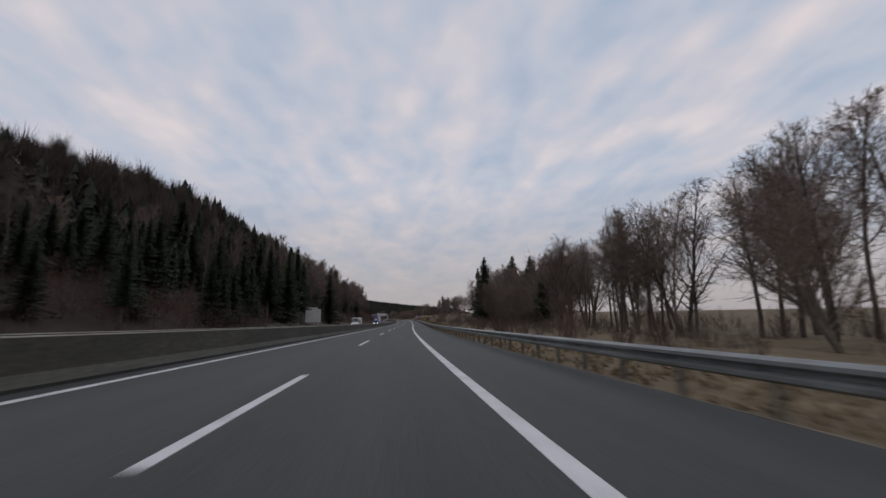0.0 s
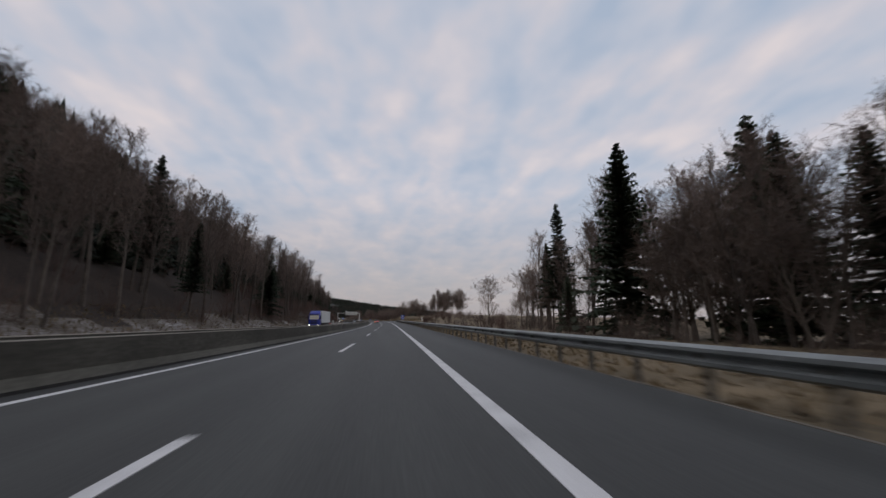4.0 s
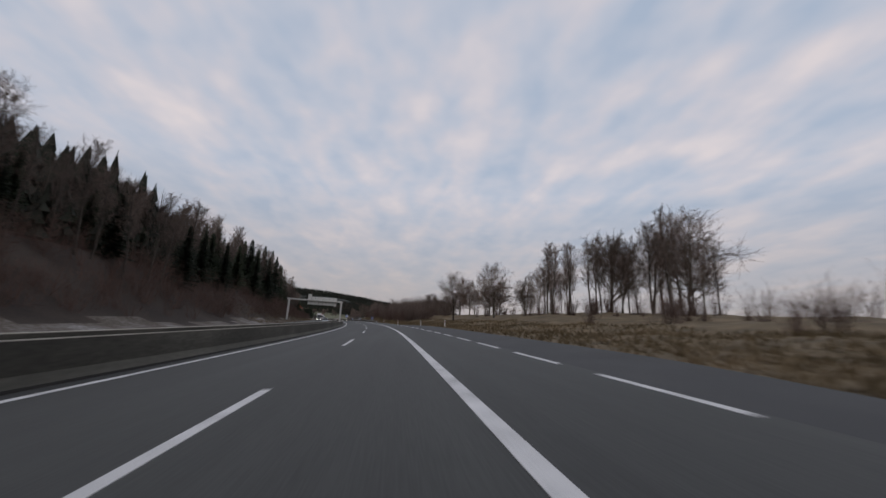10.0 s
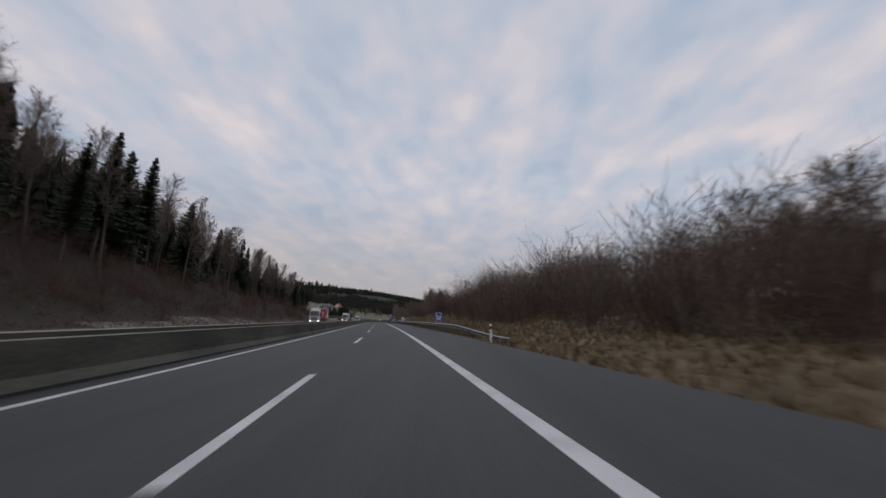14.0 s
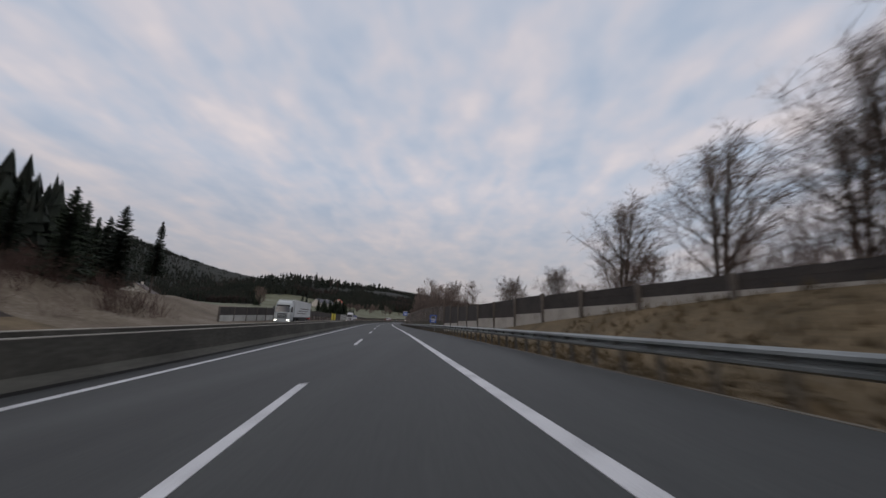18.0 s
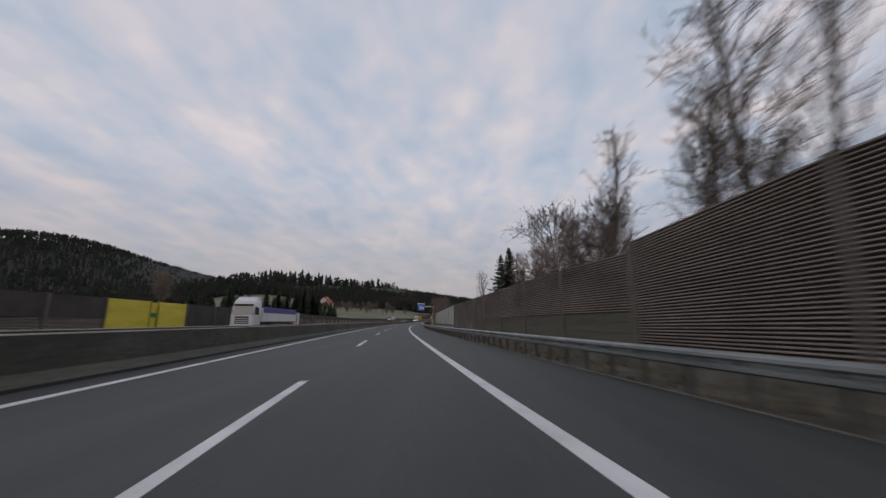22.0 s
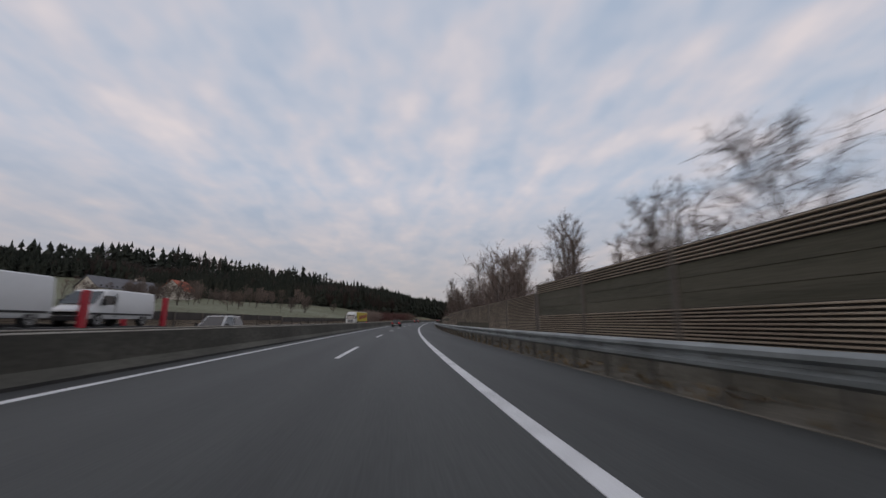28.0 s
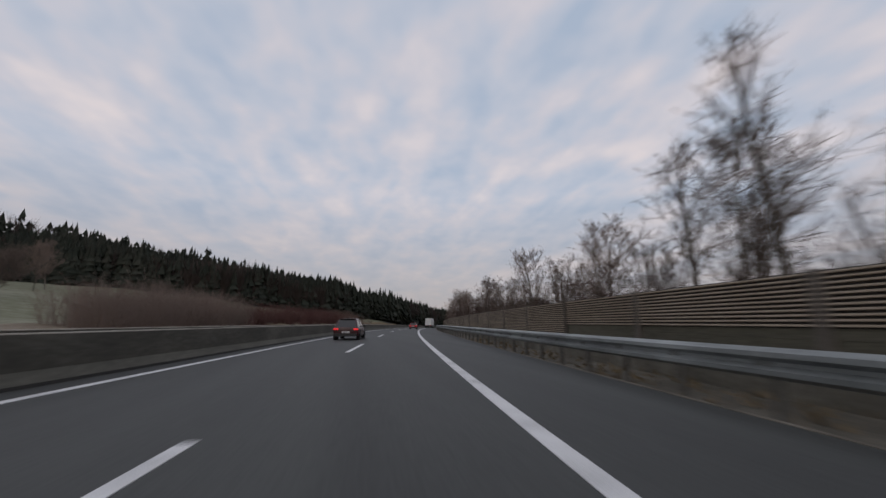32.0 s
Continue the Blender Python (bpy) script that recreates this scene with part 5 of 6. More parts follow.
def parking_sign():
    g = thing("parking_sign", "blue lay-by sign with a red emergency symbol on two posts", "road sign", stand(284, 9.6, -0.1, lean=False))
    for x in (-0.38, 0.38):
        part("post", tube((x, 0.06, -0.5), (x, 0.06, 2.9), 0.035), GALV, g)
    p = part("sign_board", box(-0.62, 0.62, -0.03, 0.02, 1.15, 2.85, 0.02), BLUE, g)
    part("border", box(-0.12, -0.04, -0.045, -0.031, 1.35, 2.65), SIGN_WHITE, p)
    part("border", box(0.42, 0.5, -0.045, -0.031, 1.5, 2.5), SIGN_WHITE, p)
    part("symbol", box(-0.02, 0.34, -0.05, -0.031, 1.78, 2.22, 0.01), SIGN_RED, p)
    for z in (1.4, 1.75, 2.1, 2.45):
        part("bar", box(-0.48, -0.26, -0.045, -0.031, z, z + 0.16), SIGN_WHITE, p)
    for u, v in ((1.42, 1.66), (2.34, 2.58)):
        bm = bmesh.new()
        q = [bm.verts.new(c) for c in ((-0.04, -0.045, u), (0.42, -0.045, u + 0.12), (0.42, -0.045, u + 0.2), (-0.04, -0.045, u + 0.08))]
        bm.faces.new(q)
        part("arrow", bm, SIGN_WHITE, p)


parking_sign()


def info_sign(s, d, z0, z1, w, label, top, name="info_sign"):
    g = thing(name, label, "road sign", stand(s, d, 0, lean=False))
    for x in (-w * 0.32, w * 0.32):
        part("post", tube((x, 0.05, -0.6), (x, 0.05, z1), 0.03), GALV, g)
    p = part("sign_board", box(-w / 2, w / 2, -0.03, 0.02, z0, z1, 0.015), BLUE, g)
    h = z1 - z0
    q = part("panel", box(-w * 0.36, w * 0.36, -0.045, -0.031, z0 + h * 0.34, z1 - h * 0.12, 0.005), SIGN_WHITE, p)
    part("symbol", box(-w * 0.30, w * 0.30, -0.055, -0.046, z0 + h * 0.56, z1 - h * 0.16), top, q)
    part("symbol", box(-w * 0.30, w * 0.30, -0.055, -0.046, z0 + h * 0.44, z0 + h * 0.52), BLACK, q)
    for i in range(4):
        part("bar", box(-w * 0.3 + i * w * 0.15, -w * 0.3 + i * w * 0.15 + w * 0.11, -0.045, -0.031, z0 + h * 0.10, z0 + h * 0.24), SIGN_WHITE, p)


info_sign(461, 8.3, 1.0, 2.0, 0.9, "blue information sign with a white panel beside the guard rail", POST_DARK)
info_sign(525, 8.0, 0.75, 1.9, 1.0, "blue services sign with a yellow and white panel", SIGN_YELLOW)
info_sign(594.5, 8.0, 1.05, 2.1, 0.9, "dark blue sign with a white emblem before the noise wall", POST_DARK)


def wall_plate():
    g = thing("wall_plate", "white notice plate fixed on the brown noise wall", "sign", stand(771.75, 9.02, 0))
    p = part("plate", box(-0.03, 0.02, -0.4, 0.4, 1.25, 1.78, 0.01), SIGN_WHITE, g)
    for z in (1.35, 1.48, 1.61):
        part("bar", box(-0.042, -0.031, -0.3, 0.3, z, z + 0.05), POST_GREY, p)


wall_plate()


def cantilever_sign():
    z = 0.0
    g = thing("overhead_sign", "blue overhead direction sign on a pale cantilever mast", "gantry", stand(826, 0, 0, lean=False))
    part("mast", box(9.85, 10.25, -0.2, 0.2, -0.4, 7.4, 0.02), GALV, g)
    part("arm", box(4.0, 10.3, -0.15, 0.15, 7.0, 7.35, 0.02), GALV, g)
    p = part("sign_board", box(3.6, 6.5, -0.26, -0.2, 5.5, 8.1, 0.02), BLUE, g)
    part("cap_plate", box(3.6, 6.5, -0.26, -0.2, 8.14, 8.5, 0.01), SIGN_WHITE, g)
    for i in range(5):
        part("bar", box(3.8 + i * 0.52, 4.15 + i * 0.52, -0.275, -0.261, 8.24, 8.4), POST_GREY, p)
    for zz, w in ((7.2, 1.5), (6.7, 1.9), (6.15, 2.0)):
        part("bar", box(4.35, 4.35 + w, -0.275, -0.261, zz, zz + (0.22 if zz > 6.5 else 0.32)), SIGN_WHITE, p)
    part("arrow", box(3.85, 3.95, -0.275, -0.261, 7.3, 7.9), SIGN_WHITE, p)


cantilever_sign()


def delineator(s, d):
    g = thing("delineator_post", "white roadside delineator post with a black band", "marker post", stand(s, d, -0.12), group="delineator posts")
    part("post", box(-0.06, 0.06, -0.05, 0.05, -0.3, 0.98, 0.02), SIGN_WHITE, g)
    part("band", box(-0.064, 0.064, -0.054, 0.054, 0.70, 0.86, 0.01), BLACK, g)
    part("reflector", box(-0.02, 0.02, -0.062, -0.055, 0.72, 0.84), SIGN_RED, g)


for s, d in ((289, 7.9), (341.3, 10.6), (356.3, 9.4), (375, 7.3), (409.4, 7.3), (435, 7.5)):
    delineator(s, d)


def cabinet(s, d, w=0.6, h=1.25, label="pale grey roadside equipment cabinet"):
    g = thing("cabinet", label, "cabinet", stand(s, d, float(land(s, d)), lean=False))
    b = part("body", box(-w / 2, w / 2, -0.25, 0.25, -0.1, h, 0.02), SIGN_BACK, g)
    part("lid", box(-w / 2 - 0.03, w / 2 + 0.03, -0.28, 0.28, h, h + 0.05, 0.01), GALV, g)
    part("door", box(-w / 2 + 0.05, w / 2 - 0.05, -0.27, -0.251, 0.08, h - 0.06, 0.005), WHITE_PANEL, b)


cabinet(278.5, 17.5)
cabinet(290, -20.8, 0.8, 1.5)


def power_pole():
    base = float(land(538.7, 29.0))
    g = thing("power_pole", "timber double power pole with a crossarm on the bank", "power pole", stand(538.7, 29.0, base, 8, lean=False))
    top = 15.3 - base
    for x in (-1, 1):
        part("pole", tube((x * (0.06 + 0.11 * (top - 1.2)), 0, -0.6), (x * 0.06, 0, top - (0.25 if x < 0 else 1.0)), 0.17, 0.12), TIMBER, g)
    arm = part("crossarm", box(-0.85, 0.85, -0.16, -0.04, top - 1.3, top - 1.16, 0.02), TIMBER, g)
    part("brace", box(-0.72, 0.72, -0.2, -0.08, top - 5.1, top - 4.94, 0.02), TIMBER, g)
    part("brace", box(-0.09, 0.09, -0.1, 0.1, top - 0.7, top - 0.1, 0.02), TIMBER, g)
    for x, z, holder in ((-0.78, top - 1.16, arm), (0.78, top - 1.16, arm), (0.0, top - 0.1, g)):
        part("insulator", tube((x, -0.1, z), (x, -0.1, z + 0.34), 0.11, 0.07, 8), BLACK, holder)
        for way in (1, -1):
            pts = [(x, (3.6 if way > 0 else -6.0) * k, z + 0.3 - 1.9 * (1 - (1 - k / 8) ** 2)) for k in range(9)]
            bm = bmesh.new()
            rings = [[bm.verts.new((px + 0.008 * math.cos(a), py, pz + 0.008 * math.sin(a))) for a in (0.5, 2.6, 4.7)] for px, py, pz in pts]
            for ra, rb in zip(rings, rings[1:]):
                for k in range(3):
                    bm.faces.new((ra[k], ra[(k + 1) % 3], rb[(k + 1) % 3], rb[k]))
            part("cable", bm, BLACK, g)


power_pole()


# ---- vehicles ----


def loft(sections, caps=True):
    """A closed skin through rings of points, one ring a station."""
    bm = bmesh.new()
    rings = [[bm.verts.new(p) for p in ring] for ring in sections]
    n = len(rings[0])
    for a, b in zip(rings, rings[1:]):
        for i in range(n):
            bm.faces.new((a[i], a[(i + 1) % n], b[(i + 1) % n], b[i]))
    if caps:
        bm.faces.new(rings[0][::-1])
        bm.faces.new(rings[-1])
    return bm


def wheel(parent, x, y, r, w=0.22):
    t = part("wheel", tube((x - w / 2, y, r), (x + w / 2, y, r), r, r, 20), RUBBER, parent)
    out = 0.012 if x > 0 else -0.012
    xx = x + (w / 2 if x > 0 else -w / 2)
    part("rim", tube((xx - 0.02, y, r), (xx + out, y, r), r * 0.68, r * 0.62, 14), RIM, t)
    for k in range(5):
        a = k * 2 * math.pi / 5
        part("spoke", tube((xx + out, y, r), (xx + out, y + math.cos(a) * r * 0.6, r + math.sin(a) * r * 0.6), 0.03, 0.025, 5), BLACK, t)


def smooth_part(ob):
    ob.data.polygons.foreach_set("use_smooth", [True] * len(ob.data.polygons))
    m = ob.modifiers.new("bevel", "BEVEL")
    m.width, m.segments, m.limit_method, m.angle_limit = 0.03, 2, "ANGLE", radians(25)
    return ob


def passenger_car(name, label, colour, s, d, turn=0.0, L=4.5, W=1.84, H=1.5, style="estate", lights=True, amber=False, front_lamps=False, wide=False, chrome=False):
    """A car whose nose points along +y."""
    g = thing(name, label, "car", stand(s, d, 0.0, turn))
    mat = paint("car_paint_" + name, colour)
    hl, w = L / 2, W / 2
    belt = H * 0.60
    # stations along the car: y, half width, low z, high z of the lower body
    st = [(-hl, 0.86, 0.42, belt * 0.95), (-hl + 0.08, 0.96, 0.34, belt * 1.0), (-hl + 0.7, 1.0, 0.24, belt * 1.02), (-0.4, 1.0, 0.22, belt), (hl * 0.30, 1.0, 0.22, belt * 0.98), (hl * 0.55, 0.98, 0.22, belt * 0.92),
          (hl - 0.35, 0.93, 0.26, belt * 0.80), (hl - 0.02, 0.78, 0.36, belt * 0.66)]
    rings = []
    for y, k, lo, hi in st:
        x = w * k
        rings.append([(-x * 0.9, y, lo), (x * 0.9, y, lo), (x, y, lo + 0.15), (x * 1.0, y, (lo + hi) / 2), (x * 0.94, y, hi - 0.04), (x * 0.82, y, hi), (-x * 0.82, y, hi), (-x * 0.94, y, hi - 0.04), (-x, y, (lo + hi) / 2), (-x, y, lo + 0.15)])
    body = smooth_part(part("body", loft(rings), mat, g))
    # cabin
    tail = {"estate": [(-hl + 0.12, 0.80, belt), (-hl + 0.42, 0.76, H - 0.06)], "coupe": [(-hl + 0.22, 0.80, belt * 1.02), (-hl + 1.15, 0.72, H - 0.06)], "hatch": [(-hl + 0.12, 0.80, belt), (-hl + 0.6, 0.74, H - 0.05)], "saloon": [(-hl + 0.75, 0.8, belt), (-hl + 1.35, 0.72, H - 0.04)]}[style]
    nose_y, top_y = hl * 0.42, hl * 0.06
    (y0, k0, z0), (y1, k1, z1) = tail

    def ring(y, k, z):
        return [(-w * k, y, z), (w * k, y, z)]
    cabin = bmesh.new()
    low = [(-w * 0.86, y0, belt - 0.06), (w * 0.86, y0, belt - 0.06), (w * 0.86, nose_y, belt - 0.06), (-w * 0.86, nose_y, belt - 0.06)]
    roof = [(-w * 0.66, y1, z1), (w * 0.66, y1, z1), (w * 0.68, (y1 + top_y) / 2 + 0.2, H), (w * 0.64, top_y, H - 0.03), (-w * 0.64, top_y, H - 0.03), (-w * 0.68, (y1 + top_y) / 2 + 0.2, H)]
    lv, rv = [cabin.verts.new(p) for p in low], [cabin.verts.new(p) for p in roof]
    for f in ((lv[0], lv[1], rv[1], rv[0]), (lv[2], lv[3], rv[4], rv[3]), (lv[1], lv[2], rv[3], rv[2], rv[1]), (lv[3], lv[0], rv[0], rv[5], rv[4]), (rv[0], rv[1], rv[2], rv[5]), (rv[5], rv[2], rv[3], rv[4])):
        cabin.faces.new(f)
    smooth_part(part("cabin", cabin, mat, g))

    def pane(name_, pts, off):
        bm = bmesh.new()
        c = sum((Vector(p) for p in pts), Vector()) / len(pts)
        v = [bm.verts.new(c + (Vector(p) - c) * 0.88 + Vector(off)) for p in pts]
        u = [bm.verts.new(c + (Vector(p) - c) * 0.88 - Vector(off) * 0.5) for p in pts]
        bm.faces.new(v)
        bm.faces.new(u[::-1])
        for i in range(len(v)):
            j = (i + 1) % len(v)
            bm.faces.new((v[i], u[i], u[j], v[j]))
        part(name_, bm, DARK_GLASS, g)
    pane("rear_window", [low[0], low[1], roof[1], roof[0]], (0, -0.02, 0.012))
    pane("windscreen", [low[2], low[3], roof[4], roof[3]], (0, 0.02, 0.015))
    for sgn in (1, -1):
        def fx(p):
            return (p[0] * sgn, p[1], p[2])
        m0, m1 = (w * 0.86, (y0 + nose_y) / 2 - 0.1, belt - 0.02), (w * 0.67, (y1 + top_y) / 2 + 0.15, H - 0.02)
        pane("side_window", [fx(low[1]), fx(m0), fx(m1), fx(roof[1])], (0.025 * sgn, 0, 0.006))
        pane("side_window", [fx(m0), fx(low[2]), fx(roof[3]), fx(m1)], (0.025 * sgn, 0, 0.006))
        part("mirror", box(sgn * w * 0.9, sgn * w * 1.09, nose_y - 0.35, nose_y - 0.2, belt - 0.02, belt + 0.14, 0.02), BLACK, g)
        a, b = sorted((sgn * w * (0.36 if wide else 0.58), sgn * w * 0.93))
        lamp = part("tail_light", box(a, b, -hl - 0.02, -hl + 0.12, belt * 0.78, belt * 0.90, 0.015), LAMP_RED, g)
        if amber and sgn < 0:
            part("indicator", box(a + 0.04, b - 0.1, -hl - 0.03, -hl - 0.021, belt * 0.75, belt * 0.80), LAMP_AMBER, lamp)
        part("headlight", box(*sorted((sgn * w * 0.5, sgn * w * 0.82)), hl - 0.16, hl - 0.02, belt * 0.56, belt * 0.70, 0.015), HEADLIGHT if front_lamps else SIGN_WHITE, g)
        for y in (-hl + 0.85, hl - 0.88):
            wheel(g, sgn * (w - 0.13), y, 0.33)
            part("wheel_arch", tube((sgn * (w - 0.06), y, 0.34), (sgn * (w + 0.012), y, 0.34), 0.40, 0.40, 20), BLACK, g)
    part("rear_bumper", box(-w * 0.84, w * 0.84, -hl - 0.03, -hl + 0.2, 0.26, 0.46, 0.03), BLACK, g)
    plate = part("number_plate", box(-0.26, 0.26, -hl - 0.035, -hl - 0.005, belt * 0.55, belt * 0.55 + 0.11, 0.004), SIGN_WHITE, g)
    for i in range(4):
        part("bar", box(-0.2 + i * 0.11, -0.13 + i * 0.11, -hl - 0.04, -hl - 0.036, belt * 0.55 + 0.03, belt * 0.55 + 0.08), POST_DARK, plate)
    if wide:
        part("light_strip", box(-w * 0.36, w * 0.36, -hl - 0.012, -hl + 0.05, belt * 0.84, belt * 0.87, 0.004), LAMP_RED, g)
    if chrome:
        part("chrome_strip", box(-w * 0.8, w * 0.8, -hl - 0.042, -hl - 0.02, 0.44, 0.475, 0.006), GALV, g)
        for x in (-0.46, 0.46):
            part("roof_rail", box(x * W - 0.02 - x * W * 0.34, x * W + 0.02 - x * W * 0.34, y1 + 0.15, top_y - 0.1, H - 0.03, H + 0.045, 0.01), GALV, g)
    part("high_brake_light", box(-0.22, 0.22, y1 - 0.135, y1 - 0.118, z1 - 0.005, z1 + 0.02), BLACK, g)
    for x in (-0.45, 0.45):
        part("door_seam", box(*sorted((x * 2 * w * 0.992, x * 2 * w * 1.112)), -0.22, -0.2, 0.4, belt * 0.9), BLACK, g)
    part("aerial", box(-0.03, 0.03, y1 + 0.1, y1 + 0.26, H - 0.04, H + 0.045, 0.01), BLACK, g)
    part("spoiler", box(-w * 0.6, w * 0.6, y1 - 0.12, y1 + 0.1, z1 - 0.01, z1 + 0.03, 0.01), mat, g)
    part("front_grille", box(-w * 0.5, w * 0.5, hl - 0.06, hl + 0.01, 0.42, belt * 0.62, 0.02), BLACK, g)
    return g


def lorry(name, label, cab_colour, side, s, d, turn=180.0, band=None, marks=None, length=13.6, cab=True, shapes=(), top=3.95):
    """A tractor with a box trailer; its nose points along +y before the turn."""
    g = thing(name, label, "lorry", stand(s, d, 0.0, turn))
    cabm = paint("cab_" + name, cab_colour, 0.4)
    side_m = side if not isinstance(side, tuple) else material("trailer_" + name, [tuple(np.array(side) * 0.85), side], 0.5, 7, 0.6, 0.05)
    y1, y0 = length / 2, -length / 2
    t = part("trailer_box", box(-1.27, 1.27, y0, y1, 1.15, top, 0.04), side_m, g)
    part("roof_rail", box(-1.29, 1.29, y0 - 0.01, y1 + 0.01, top - 0.07, top + 0.05, 0.015), SIGN_WHITE if not band else band, t)
    part("floor_rail", box(-1.285, 1.285, y0 - 0.01, y1 + 0.01, 1.05, 1.2, 0.01), CHASSIS, t)
    for sgn in (1, -1):
        if band:
            part("side_band", box(*sorted((sgn * 1.272, sgn * 1.285)), y0 + 0.05, y1 - 0.05, top - 0.65, top - 0.08), band, t)
        for k in range(1, 9):
            y = y0 + length * k / 9
            part("seam", box(*sorted((sgn * 1.268, sgn * 1.278)), y - 0.02, y + 0.02, 1.22, top - 0.09), side_m, t)
        if marks:
            colour, spots = marks
            for a, b, c, e in spots:
                part("marking", box(*sorted((sgn * 1.273, sgn * 1.281)), y0 + length * a, y0 + length * b, c, e), colour, t)
        for colour, points in shapes:
            bm = bmesh.new()
            for out in (1.271, 1.283):
                f = [bm.verts.new((sgn * out, y0 + length * u, z)) for u, z in points]
                bm.faces.new(f)
            part("marking", bm, colour, t)
        part("side_guard", box(*sorted((sgn * 1.2, sgn * 1.24)), y0 + 4.2, y1 - 3.4, 0.45, 1.0, 0.02), CHASSIS, g)
        for y in (y0 + 1.3, y0 + 2.6, y0 + 3.9):
            wheel(g, sgn * 1.05, y, 0.5, 0.34)
        part("tail_light", box(*sorted((sgn * 0.75, sgn * 1.2)), y0 - 0.06, y0 - 0.02, 0.85, 1.0, 0.01), LAMP_RED, g)
    part("chassis", box(-0.5, 0.5, y0 + 0.2, y1 + 2.2, 0.75, 1.1, 0.03), CHASSIS, g)
    for x in (-0.6, 0.6):
        part("rear_door", box(x - 0.58, x + 0.58, y0 - 0.03, y0 - 0.005, 1.2, top - 0.1, 0.01), side_m, t)
    if cab:
        c0, c1 = y1 + 0.55, y1 + 2.75
        rings = []
        for z, ya, yb, k in ((0.55, c0, c1 - 0.02, 1.22), (1.4, c0, c1, 1.25), (2.0, c0, c1 - 0.02, 1.25), (3.0, c0, c1 - 0.28, 1.2), (3.45, c0, c1 - 0.5, 1.14), (3.8, c0 + 0.1, c1 - 1.05, 1.05)):
            rings.append([(-k, ya, z), (k, ya, z), (k, yb - 0.18, z), (k - 0.2, yb, z), (-k + 0.2, yb, z), (-k, yb - 0.18, z)])
        cb = smooth_part(part("cab", loft(rings), cabm, g))
        bm = bmesh.new()
        v = [bm.verts.new(p) for p in ((-1.08, c1 + 0.015, 1.95), (1.08, c1 + 0.015, 1.95), (1.02, c1 - 0.24, 2.95), (-1.02, c1 - 0.24, 2.95))]
        v2 = [bm.verts.new(p.co + Vector((0, -0.05, -0.02))) for p in v]
        bm.faces.new(v)
        bm.faces.new(v2[::-1])
        for i in range(4):
            bm.faces.new((v[i], v2[i], v2[(i + 1) % 4], v[(i + 1) % 4]))
        part("windscreen", bm, DARK_GLASS, cb)
        part("sun_visor", box(-1.05, 1.05, c1 - 0.3, c1 - 0.05, 2.98, 3.1, 0.02), BLACK, cb)
        gr = part("grille", box(-0.72, 0.72, c1 - 0.03, c1 + 0.03, 0.95, 1.75, 0.03), BLACK, cb)
        for z in (1.08, 1.28, 1.48):
            part("grille_bar", box(-0.66, 0.66, c1 + 0.03, c1 + 0.045, z, z + 0.07), cabm, gr)
        part("bumper", box(-1.23, 1.23, c1 - 0.25, c1 + 0.06, 0.38, 0.85, 0.05), cabm, cb)
        for sgn in (1, -1):
            part("headlight", box(*sorted((sgn * 0.78, sgn * 1.12)), c1 + 0.04, c1 + 0.075, 0.60, 0.76, 0.01), HEADLIGHT, g)
            part("side_window", box(*sorted((sgn * 1.2, sgn * 1.262)), c1 - 1.35, c1 - 0.42, 1.95, 2.75, 0.02), DARK_GLASS, cb)
            part("mirror", box(*sorted((sgn * 1.26, sgn * 1.5)), c1 - 0.25, c1 - 0.12, 1.95, 2.8, 0.03), BLACK, cb)
            wheel(g, sgn * 1.05, c1 - 1.35, 0.5, 0.32)
            wheel(g, sgn * 1.02, y1 - 0.7, 0.5, 0.55)
        part("roof_fairing", box(-1.1, 1.1, c0 + 0.02, c0 + 0.9, 3.7, 3.95, 0.06), cabm, cb)
    return g


